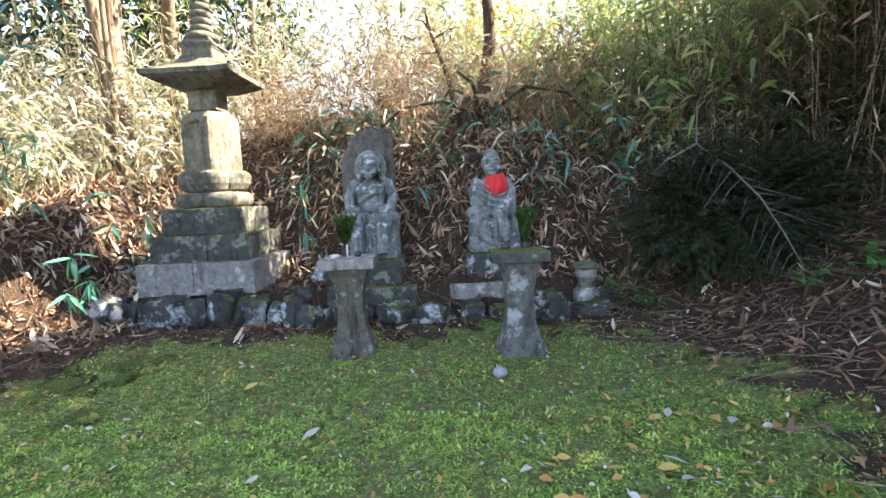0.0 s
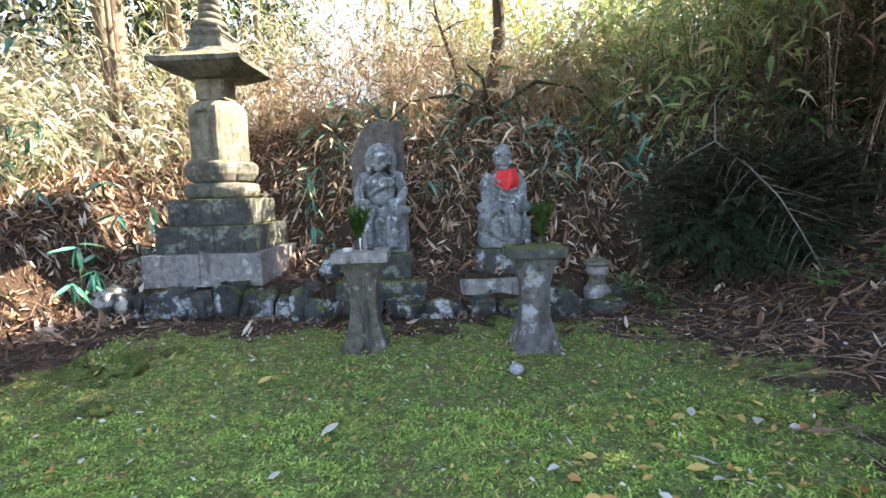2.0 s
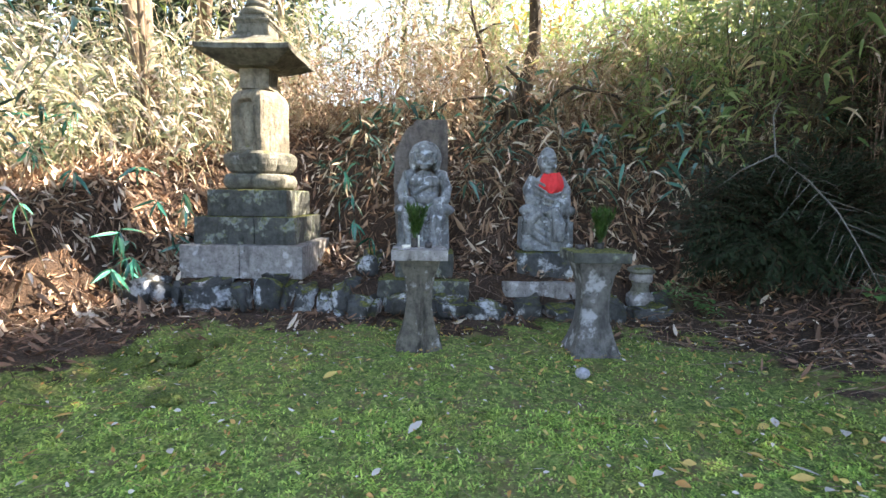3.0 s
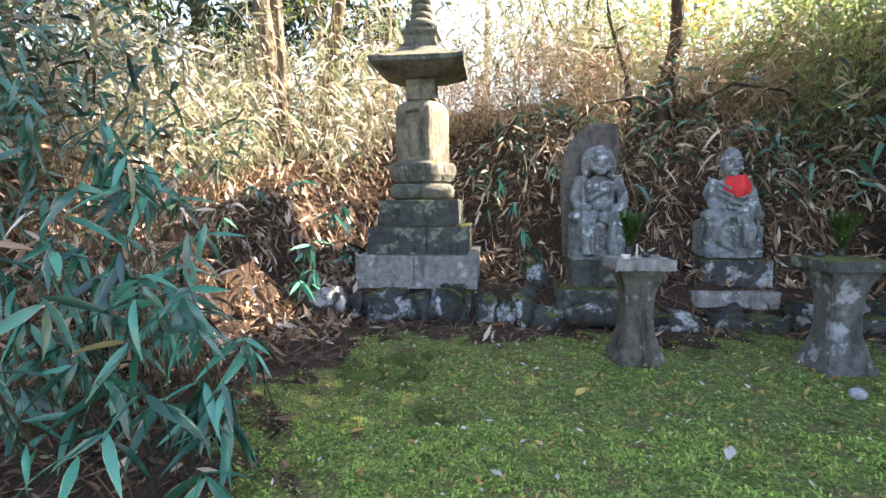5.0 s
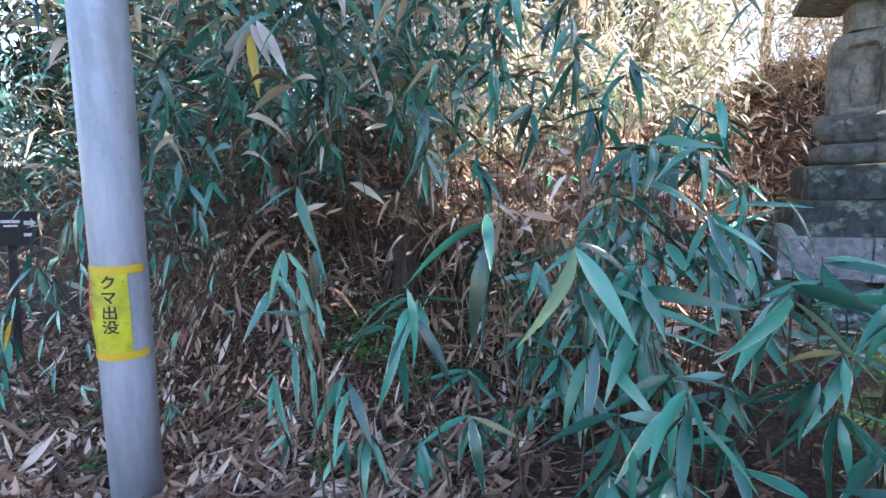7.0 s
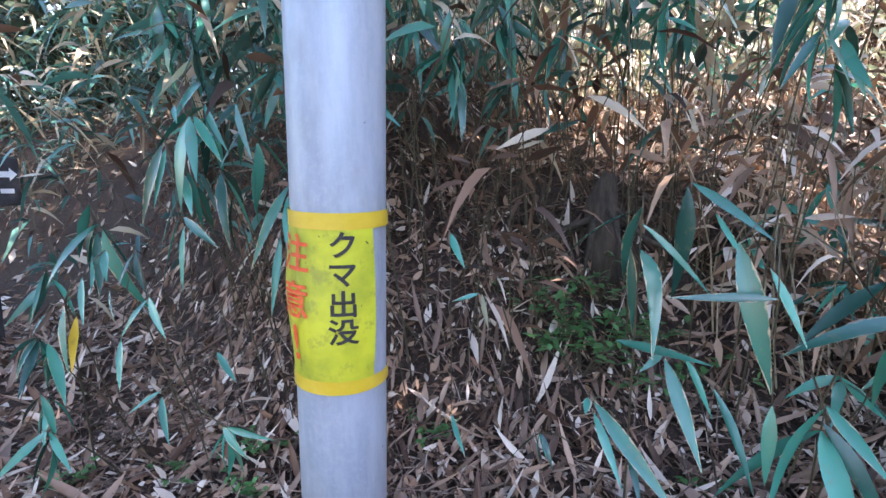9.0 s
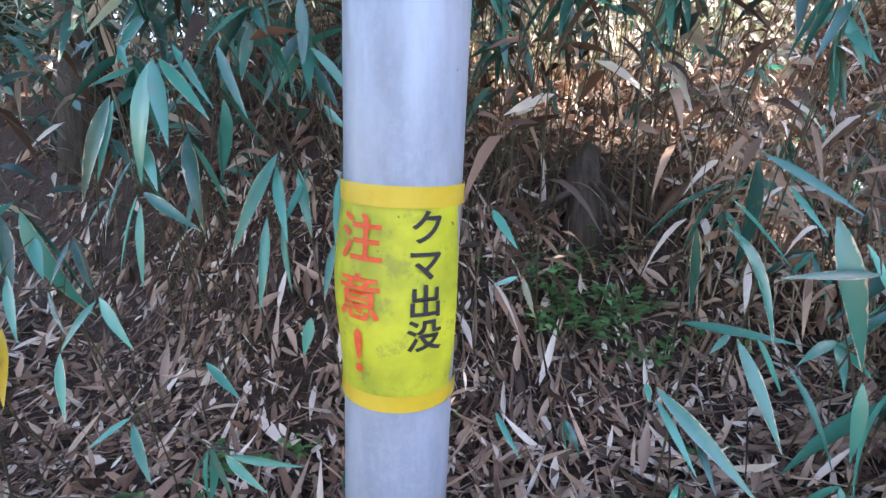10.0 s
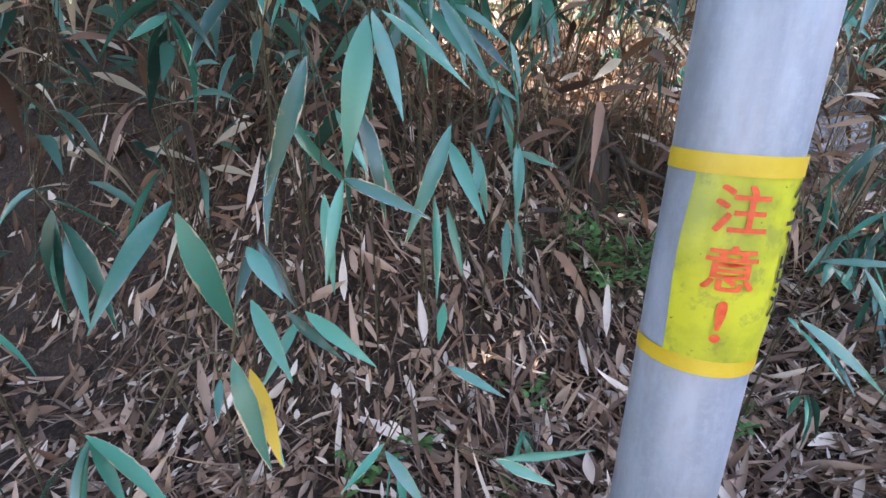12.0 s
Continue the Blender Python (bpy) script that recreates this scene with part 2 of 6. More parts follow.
def block(sx, sy, sz, bevel=0.012, cuts=5, worn=0.006, seed=0.0, top=1.0):
    """A worn cut block standing on z = 0, centred in x and y; top scales its upper end."""
    bm = bmesh.new()
    bmesh.ops.create_cube(bm, size=1)
    for v in bm.verts:
        k = top if v.co.z > 0 else 1.0
        v.co = Vector((v.co.x * sx * k, v.co.y * sy * k, (v.co.z + 0.5) * sz))
    bmesh.ops.bevel(bm, geom=bm.edges[:], offset=bevel, segments=2, profile=0.6, affect="EDGES")
    if cuts:
        bmesh.ops.subdivide_edges(bm, edges=[e for e in bm.edges if e.calc_length() > 0.08], cuts=cuts, use_grid_fill=True)
    rough_up(bm, worn, 7.0, seed)
    return bm


def lofted(sections, sides=24, power=2.0, turn=0.0, caps=True):
    """A body of stacked sections (z, rx, ry, ox, oy): power 2 is round, 8 nearly square."""
    bm = bmesh.new()
    rings = []
    for z, rx, ry, ox, oy in sections:
        ring = []
        for i in range(sides):
            a = 2 * math.pi * i / sides + turn
            c, s = math.cos(a), math.sin(a)
            k = (abs(c) ** power + abs(s) ** power) ** (-1 / power)
            ring.append(bm.verts.new((ox + rx * k * c, oy + ry * k * s, z)))
        rings.append(ring)
    for lo, hi in zip(rings, rings[1:]):
        for i in range(sides):
            bm.faces.new((lo[i], lo[(i + 1) % sides], hi[(i + 1) % sides], hi[i]))
    if caps:
        bm.faces.new(rings[0][::-1])
        bm.faces.new(rings[-1])
    return bm


def squared(sections, bevel=0.015, worn=0.005, seed=0.0, fine=0.06):
    """A four-sided cut stone of stacked square sections (z, half width), edges softened and worn."""
    bm = bmesh.new()
    rings = [[bm.verts.new((sx * r, sy * r, z)) for sx, sy in ((-1, -1), (1, -1), (1, 1), (-1, 1))] for z, r in sections]
    for lo, hi in zip(rings, rings[1:]):
        for i in range(4):
            bm.faces.new((lo[i], lo[(i + 1) % 4], hi[(i + 1) % 4], hi[i]))
    bm.faces.new(rings[0][::-1])
    bm.faces.new(rings[-1])
    bmesh.ops.bevel(bm, geom=[e for e in bm.edges if abs(e.verts[0].co.z - e.verts[1].co.z) > 1e-5], offset=bevel, segments=2, affect="EDGES")
    for _ in range(4):
        bmesh.ops.subdivide_edges(bm, edges=[e for e in bm.edges if e.calc_length() > fine], cuts=1, use_grid_fill=True)
    rough_up(bm, worn, 8, seed)
    rough_up(bm, worn * 0.4, 31, seed)
    return bm


def turned(profile, sides=24, power=2.0, turn=0.0):
    return lofted([(z, r, r, 0, 0) for r, z in profile], sides, power, turn)


def blob(bm, at, r, subdiv=3, turn=None):
    """An ellipsoid added to bm."""
    m = Matrix.Translation(at) @ (turn.to_4x4() if turn else Matrix.Identity(4)) @ Matrix.Diagonal((*r, 1))
    bmesh.ops.create_icosphere(bm, subdivisions=subdiv, radius=1, matrix=m)


def tube(bm, points, radii, sides=7):
    """A tapered tube along points, added to bm."""
    rings = []
    pts = [Vector(p) for p in points]
    for i, p in enumerate(pts):
        d = (pts[min(i + 1, len(pts) - 1)] - pts[max(i - 1, 0)]).normalized()
        a = d.orthogonal().normalized()
        b = d.cross(a)
        rings.append([bm.verts.new(p + (a * math.cos(t) + b * math.sin(t)) * radii[i]) for t in (2 * math.pi * k / sides for k in range(sides))])
    for lo, hi in zip(rings, rings[1:]):
        ref = min(range(sides), key=lambda k: (hi[k].co - lo[0].co).length)
        for k in range(sides):
            bm.faces.new((lo[k], lo[(k + 1) % sides], hi[(k + 1 + ref) % sides], hi[(k + ref) % sides]))
    bm.faces.new(rings[0][::-1])
    bm.faces.new(rings[-1])


def rock(sx, sy, sz, seed):
    bm = bmesh.new()
    bmesh.ops.create_cube(bm, size=1)
    bmesh.ops.bevel(bm, geom=bm.edges[:], offset=0.17, segments=2, affect="EDGES")
    bmesh.ops.subdivide_edges(bm, edges=bm.edges[:], cuts=2, use_grid_fill=True)
    for v in bm.verts:
        v.co = Vector((v.co.x * sx, v.co.y * sy, (v.co.z + 0.5) * sz))
    rough_up(bm, 0.095, 3.0, seed)
    rough_up(bm, 0.024, 9.0, seed)
    return bm


def raw_mesh(name, V, F, mat=None):
    me = bpy.data.meshes.new(name)
    me.vertices.add(V.size // 3)
    me.vertices.foreach_set("co", V.ravel())
    me.loops.add(F.size)
    me.loops.foreach_set("vertex_index", F.ravel())
    me.polygons.add(len(F))
    me.polygons.foreach_set("loop_start", np.arange(0, F.size, 4))
    me.update(calc_edges=True)
    me.polygons.foreach_set("use_smooth", [True] * len(me.polygons))
    if mat:
        me.materials.append(mat)
    return me


def blades(name, P, D, L, W, droop=0.3, fold=0.25, seg=4, roll=None, widest=0.35, mat=None, flat=False):
    """One mesh of many pointed leaves. P base, D direction, L length, W width (arrays); flat leaves have no midrib."""
    P, D = np.asarray(P, float), np.asarray(D, float)
    n = len(P)
    D = D / np.linalg.norm(D, axis=1, keepdims=True)
    L, W = np.broadcast_to(np.asarray(L, float), n), np.broadcast_to(np.asarray(W, float), n)
    droop = np.broadcast_to(np.asarray(droop, float), n)
    up = np.tile([0.0, 0.0, 1.0], (n, 1))
    S = np.cross(D, up)
    S[np.linalg.norm(S, axis=1) < 0.05] = [1, 0, 0]
    S /= np.linalg.norm(S, axis=1, keepdims=True)
    if roll is not None:
        c, s = np.cos(roll)[:, None], np.sin(roll)[:, None]
        S = S * c + np.cross(D, S) * s
    N = np.cross(S, D)
    ts = np.linspace(0, 1, seg + 1)
    cols = 2 if flat else 3
    V = np.zeros((n, seg + 1, cols, 3))
    for i, t in enumerate(ts):
        w = min(1.0, (t / widest)) ** 0.6 if t < widest else max(0.0, 1 - ((t - widest) / (1 - widest)) ** 1.7)
        w = max(w, 0.06)
        mid = P + D * (L * t)[:, None] - up * (droop * L * t * t)[:, None]
        half = S * (W * 0.5 * w)[:, None]
        lift = N * (W * 0.5 * w * fold)[:, None]
        V[:, i, 0], V[:, i, cols - 1] = mid - half + lift, mid + half + lift
        if not flat:
            V[:, i, 1] = mid
    base = (np.arange(n) * (seg + 1) * cols)[:, None]
    quad = [[i * cols + j, i * cols + j + 1, (i + 1) * cols + j + 1, (i + 1) * cols + j] for i in range(seg) for j in range(cols - 1)]
    F = (base[:, :, None] + np.array(quad)[None]).reshape(-1, 4)
    uvv = np.zeros((n, seg + 1, cols, 2))
    uvv[..., 0] = np.linspace(0, 1, cols)[None, None]
    uvv[..., 1] = ts[None, :, None]
    me = raw_mesh(name, V, F, mat)
    uvl = me.uv_layers.new(name="UVMap")
    uvl.data.foreach_set("uv", uvv.reshape(-1, 2)[F.ravel()].ravel())
    return me


def sticks(name, A, B, r0, r1, bend, mat, sides=4, seg=3):
    """One mesh of many thin tapered canes from A to B; bend is the sideways bow."""
    A, B, bend = (np.asarray(v, float) for v in (A, B, bend))
    n = len(A)
    r0, r1 = np.broadcast_to(np.asarray(r0, float), n), np.broadcast_to(np.asarray(r1, float), n)
    V = np.zeros((n, seg + 1, sides, 3))
    d = (B - A) / np.linalg.norm(B - A, axis=1, keepdims=True)
    ref = np.where(np.abs(d[:, 2:3]) > 0.9, [[1.0, 0, 0]], [[0, 0, 1.0]])
    a = np.cross(d, ref)
    a /= np.linalg.norm(a, axis=1, keepdims=True)
    b = np.cross(d, a)
    for i in range(seg + 1):
        t = i / seg
        mid = A + (B - A) * t + bend * (4 * t * (1 - t))
        r = (r0 + (r1 - r0) * t)[:, None]
        for k in range(sides):
            q = 2 * math.pi * k / sides
            V[:, i, k] = mid + (a * math.cos(q) + b * math.sin(q)) * r
    base = (np.arange(n) * (seg + 1) * sides)[:, None]
    quad = [[i * sides + k, i * sides + (k + 1) % sides, (i + 1) * sides + (k + 1) % sides, (i + 1) * sides + k] for i in range(seg) for k in range(sides)]
    F = (base[:, :, None] + np.array(quad)[None]).reshape(-1, 4)
    return raw_mesh(name, V, F, mat)


# ---- ground ----
def soft(v, k):
    return np.logaddexp(0, v * k) / k


def smooth01(v, lo, hi):
    t = np.clip((v - lo) / (hi - lo), 0, 1)
    return t * t * (3 - 2 * t)


def waves(x, y):
    return (np.sin(x * 2.1 + 1.3 * np.sin(y * 1.7)) * np.cos(y * 2.6 + 0.8 * np.sin(x * 1.1)) * 0.03 + np.sin(x * 5.3 + y * 3.1) * np.cos(y * 6.1 - x * 2.2) * 0.013)


FOOT_X = (-18, -10.5, -8.6, -7.5, -6.1, -5.2, -4.6, -4.1, -3.6, -2.6, -1, 0.6, 1.6, 3, 5, 9, 14)
FOOT_Y = (5.2, 4.6, 3.6, 3.05, 3.3, 3.8, 4.7, 5.8, 6.6, 6.9, 6.25, 6.1, 6.1, 5.8, 5.2, 4.5, 4)


def lumps(x, y):
    """Small uneven tufts of the moss."""
    a = np.sin(x * 17.3 + 2.1 * np.sin(y * 11.1)) * np.sin(y * 19.7 + 1.7 * np.sin(x * 9.3))
    b = np.sin(x * 7.1 + 1.9 * np.sin(y * 5.3)) * np.sin(y * 8.3 + 2.3 * np.sin(x * 4.1))
    return 0.009 * a + 0.022 * np.maximum(b, -0.2)


def height(x, y):
    x, y = np.asarray(x, float), np.asarray(y, float)
    d = y - np.interp(x, FOOT_X, FOOT_Y)
    s = soft(d, 5)
    bank = 2.6 * (1 - np.exp(-np.minimum(s, 6) / 1.4)) + 0.05 * np.minimum(s, 12)
    steep = smooth01(x, -4.6, -2.8)
    bank *= 0.72 + 0.28 * np.maximum(steep, smooth01(-x, 6.7, 7.6))
    low = -0.45 + 0.49 * smooth01(x, -5.9, -4.2)
    mound = 0.12 * np.exp(-((x + 3.75) / 0.5) ** 2 - ((y - 4.1) / 1.0) ** 2)
    front = (-0.12 * (1 - smooth01(y, 1.0, 3.6)) - 0.05 * (1 - smooth01(y, 4.7, 5.3))) * smooth01(x, -5.5, -4)
    right = 0.26 * soft(x - 1.35, 5) + 0.05 * np.minimum(soft(x - 1.6, 4), 3.5) ** 2
    terrace = 0.27 * smooth01(y, 5.5, 5.75) * smooth01(x, -4.2, -3.7) * (1 - smooth01(x, 1.2, 1.6))
    small = waves(x, y) * (1 - 0.6 * smooth01(x, -3.4, -2.6) * (1 - smooth01(x, 1.2, 1.8)) * (1 - smooth01(y, 5, 6)))
    return low + mound + front + bank + right + terrace + small + lumps(x, y)


def moss_cover(x, y):
    left = -3.3 + 0.12 * np.sin(y * 3.1) - 0.9 * smooth01(-y, -2.6, -0.5)
    right = 1.6 + 0.09 * (4.2 - y)
    inside = np.minimum(np.minimum(x - left, right - x), 5.05 + 0.14 * np.sin(x * 4) - y)
    ragged = 0.26 * np.sin(x * 5.3 + 2 * np.sin(y * 3.7)) * np.sin(y * 6.1 + 2 * np.sin(x * 4.3)) + 0.06 * np.sin(x * 17 + 3 * np.sin(y * 11))
    return np.clip(0.5 + (inside - 0.05 + ragged) * 1.15, 0, 1)


def path_cover(x, y):
    return np.clip(0.5 + np.minimum(-6.9 - x + 0.1 * np.sin(y * 3), 2.25 + 0.06 * (x + 7) - y) * 1.8, 0, 1)


def z_at(x, y):
    return float(height(x, y))


def axis(parts):
    return np.concatenate([np.arange(a, b, s) for a, b, s in parts])


gx = axis([(-150, -16, 8), (-16, -9, 0.5), (-9, -4, 0.07), (-4, 2.4, 0.04), (2.4, 4, 0.07), (4, 16, 0.5), (16, 151, 8)])
gy = axis([(-150, -4, 8), (-4, 0, 0.4), (0, 1.4, 0.08), (1.4, 6, 0.04), (6, 9, 0.07), (9, 16, 0.4), (16, 151, 8)])
GX, GY = np.meshgrid(gx, gy)
GZ = height(GX, GY)
bm_pts = np.stack([GX, GY, GZ], -1).reshape(-1, 3)
nx, ny = len(gx), len(gy)
idx = np.arange(nx * ny).reshape(ny, nx)
gf = np.stack([idx[:-1, :-1], idx[:-1, 1:], idx[1:, 1:], idx[1:, :-1]], -1).reshape(-1, 4)
gme = bpy.data.meshes.new("ground")
gme.vertices.add(len(bm_pts))
gme.vertices.foreach_set("co", bm_pts.ravel())
gme.loops.add(gf.size)
gme.loops.foreach_set("vertex_index", gf.ravel())
gme.polygons.add(len(gf))
gme.polygons.foreach_set("loop_start", np.arange(0, gf.size, 4))
gme.update(calc_edges=True)
cov = gme.color_attributes.new("cover", "FLOAT_COLOR", "POINT")
cols = np.zeros((len(bm_pts), 4))
cols[:, 0] = moss_cover(bm_pts[:, 0], bm_pts[:, 1])
cols[:, 1] = path_cover(bm_pts[:, 0], bm_pts[:, 1])
cols[:, 3] = 1
cov.data.foreach_set("color", cols.ravel())
gme.polygons.foreach_set("use_smooth", [True] * len(gme.polygons))
gme.materials.append(GROUND)
tagged(new("ground", gme), "brown leaf-littered forest floor with a green moss lawn", "ground", kind="structure")


# ---- stone pagoda ----
def stone_pagoda(cx, cy):
    top = thing("stone_pagoda", "weathered grey stone pagoda on three stepped tiers", "pagoda", (cx, cy, 0.33))

    def put(name, bm, z, mat, label="", dx=0.0, dy=0.0, smooth=False):
        ob = part(name, bm, mat, top, label, smooth)
        ob.location = (dx, dy, z - 0.33)
        return ob

    # bottom tier of cut blocks, front row in two lengths
    for i, (x0, x1) in enumerate(((-0.63, -0.02), (-0.014, 0.63))):
        put("plinth_block", block(x1 - x0, 1.26, 0.34, 0.012, 6, 0.006, 3 + i), 0.33, GRANITE_PALE, dx=(x0 + x1) / 2)
    for i, (x0, x1) in enumerate(((-0.525, 0.10), (0.106, 0.525))):
        put("tier_block", block(x1 - x0, 1.05, 0.285, 0.012, 5, 0.007, 7 + i), 0.672, MOSSY, dx=(x0 + x1) / 2)
    put("upper_tier", block(0.84, 0.86, 0.28, 0.014, 6, 0.007, 11), 0.96, MOSSY)
    put("round_cushion", turned([(0.30, 0.0), (0.335, 0.03), (0.345, 0.09), (0.325, 0.15), (0.30, 0.17)], 32, 5.0), 1.243, GRANITE, smooth=True)
    put("lotus_base", lotus(), 1.415, GRANITE, "carved lotus base with eight lobes").rotation_euler.z = radians(-24)
    put("body", pagoda_body(), 1.655, GRANITE_WARM, "shouldered square body with a sunken niche").rotation_euler.z = radians(-24)
    put("neck", squared([(0.0, 0.162), (0.12, 0.155), (0.205, 0.16), (0.222, 0.19)], 0.014, 0.004, 6), 2.33, GRANITE_WARM)
    put("roof", pagoda_roof(), 2.545, GRANITE, "broad square roof with a sloping top")
    put("spire_box", spire_box(), 2.87, GRANITE, "moulded square box with sunken panels")
    put("bowl", turned([(0.17, 0), (0.185, 0.03), (0.16, 0.07), (0.12, 0.09)], 24), 3.1, GRANITE, smooth=True)
    for i in range(9):
        r = 0.122 - i * 0.006
        put("spire_ring", turned([(r * 0.72, 0), (r, 0.02), (r * 1.02, 0.045), (r * 0.95, 0.068), (r * 0.72, 0.08)], 20), 3.19 + i * 0.08, GRANITE, smooth=True)
    put("finial", turned([(0.06, 0), (0.1, 0.05), (0.07, 0.12), (0.08, 0.18), (0.02, 0.28)], 16), 3.91, GRANITE, smooth=True)
    return top


def lotus():
    bm = lofted([(z, r * 0.81, r * 0.81, 0, 0) for z, r in ((0, 0.27), (0.03, 0.33), (0.10, 0.375), (0.17, 0.385), (0.21, 0.37), (0.24, 0.33))], 64, 6.0)
    for v in bm.verts:
        a = math.atan2(v.co.y, v.co.x)
        if 0.02 < v.co.z < 0.2:
            k = 1 - 0.06 * (1 - abs(math.sin(a * 4 + math.pi / 4))) ** 3
            v.co.x *= k
            v.co.y *= k
    rough_up(bm, 0.004, 9, 2)
    return bm


def pagoda_body():
    bm = lofted([(z, r * 0.78, r * 0.78, 0, 0) for z, r in ((0, 0.30), (0.02, 0.305), (0.2, 0.305), (0.4, 0.304), (0.53, 0.302), (0.585, 0.288), (0.625, 0.262), (0.655, 0.225), (0.675, 0.17))], 48, 7.0, math.pi / 4)
    for _ in range(3):
        bmesh.ops.subdivide_edges(bm, edges=[e for e in bm.edges if e.calc_length() > 0.025], cuts=1, use_grid_fill=True)
    for v in bm.verts:   # arched niche sunk into the front, with a worn figure in it
        if v.co.y < -0.175:
            dx, dz = abs(v.co.x) / 0.14, (v.co.z - 0.30) / 0.26
            r = (dx ** 5 + abs(dz) ** (2.6 if dz > 0 else 8)) ** 0.3
            k = min(1, max(0, (1.0 - r) / 0.08))
            fig = max(0.0, 1 - (v.co.x / 0.075) ** 2 - ((v.co.z - 0.24) / 0.19) ** 2)
            v.co.y += 0.055 * k - 0.03 * k * fig ** 0.5
    rough_up(bm, 0.006, 6, 5)
    rough_up(bm, 0.002, 30, 7)
    return bm


def pagoda_roof():
    bm = squared([(0.0, 0.19), (0.004, 0.25), (0.012, 0.262), (0.105, 0.47), (0.11, 0.483), (0.158, 0.49), (0.165, 0.478), (0.215, 0.36), (0.262, 0.275), (0.30, 0.225), (0.325, 0.2)], 0.008, 0.0035, 9)
    for v in bm.verts:  # corners rise a little
        k = min(abs(v.co.x), abs(v.co.y)) / 0.46
        v.co.z += 0.008 * k ** 4
    return bm


def spire_box():
    return squared([(0, 0.19), (0.03, 0.195), (0.034, 0.18), (0.05, 0.178), (0.052, 0.168), (0.13, 0.168), (0.132, 0.178), (0.15, 0.18), (0.155, 0.195), (0.18, 0.195), (0.20, 0.15), (0.235, 0.145)], 0.01, 0.004, 4)


stone_pagoda(-2.85, 6.33)


# ---- kerb of field stones ----
def kerb_stone(x, y, sx, sy, sz, seed, turn, label, z=None):
    ob = part("kerb_stone", rock(sx, sy, sz, seed), ROCK, None, smooth=True)
    ob.matrix_basis = pose(x, y, (z_at(x, y - 0.15) if z is None else z) - 0.05, 0, 0, turn)
    tagged(ob, label, "kerb stone", "kerb of field stones round the terrace")


x = -4.02
lengths = (0.50, 0.17, 0.52, 0.16, 0.42, 0.20, 0.13, 0.22, 0.30, 0.50, 0.34, 0.48, 0.26, 0.40, 0.36, 0.42)
tops = (0.25, 0.27, 0.26, 0.29, 0.32, 0.3, 0.2, 0.22, 0.2, 0.17, 0.2, 0.15, 0.19, 0.16, 0.22, 0.15)
for i, (ln, tp) in enumerate(zip(lengths, tops)):
    xm = x + ln / 2
    yk = 5.58 - 0.22 * min(1, max(0, (xm + 3) / 4)) + (0.05 if i % 3 == 1 else 0.0)
    kerb_stone(xm, yk, ln * (0.9, 0.82, 0.95, 0.78)[i % 4], 0.28 + 0.06 * (i % 3), tp * (1.0, 0.82, 1.08, 0.9, 1.1)[i % 5] + 0.05, i * 2.3, (i * 37 % 29) - 14,
               "dark field stone with pale lichen patches in the kerb" if i % 2 else "dark mossy field stone in the low kerb")
    x += ln
for i, (kx, ky, s) in enumerate(((-1.72, 5.78, 0.24), (-1.62, 6.1, 0.26), (-1.58, 6.4, 0.22), (1.35, 5.55, 0.26), (-1.75, 5.35, 0.12), (-1.28, 5.62, 0.16))):
    kerb_stone(kx, ky, s, s, s, 40 + i * 1.7, i * 23, "small mossy field stone beside the terrace")


# ---- pedestals and statues ----
def pedestal(cx, cy, upper, lower, label, mats, slip=0.0):
    top = thing("stone_pedestal", label, "pedestal", (cx, cy, 0.1))
    for name, (sx, sy, z0, z1), mat, seed in (("lower_block", lower, mats[1], 21.0), ("upper_block", upper, mats[0], 24.0)):
        ob = part(name, block(sx, sy, z1 - z0 - 0.004, 0.016, 5, 0.012, seed + cx), mat, top)
        ob.location = (slip if name == "lower_block" else 0, 0, z0 - 0.1)


pedestal(-0.98, 6.02, (0.60, 0.56, 0.36, 0.62), (0.92, 0.84, 0.08, 0.36), "mossy stone pedestal of two stacked blocks", (MOSSY, MOSSY))
pedestal(0.31, 6.08, (0.64, 0.56, 0.35, 0.63), (0.80, 0.92, 0.08, 0.35), "stone pedestal with a pale slab, lichen patched", (ROCK, GRANITE_PALE), -0.09)


def remesh(bm, name, voxel, mat, rough=0.006, seed=0.0):
    """Melts overlapping lumps into one carved body."""
    ob = new(name, mesh_of(bm, name))
    mod = ob.modifiers.new("melt", "REMESH")
    mod.mode, mod.voxel_size, mod.use_smooth_shade = "VOXEL", voxel, True
    me = bpy.data.meshes.new_from_object(ob.evaluated_get(bpy.context.evaluated_depsgraph_get()))
    bpy.data.objects.remove(ob)
    bm = bmesh.new()
    bm.from_mesh(me)
    bmesh.ops.smooth_vert(bm, verts=bm.verts[:], factor=0.2, use_axis_x=True, use_axis_y=True, use_axis_z=True)
    rough_up(bm, rough, 22.0, seed)
    me = mesh_of(bm, name)
    me.materials.append(mat)
    me.polygons.foreach_set("use_smooth", [True] * len(me.polygons))
    return me


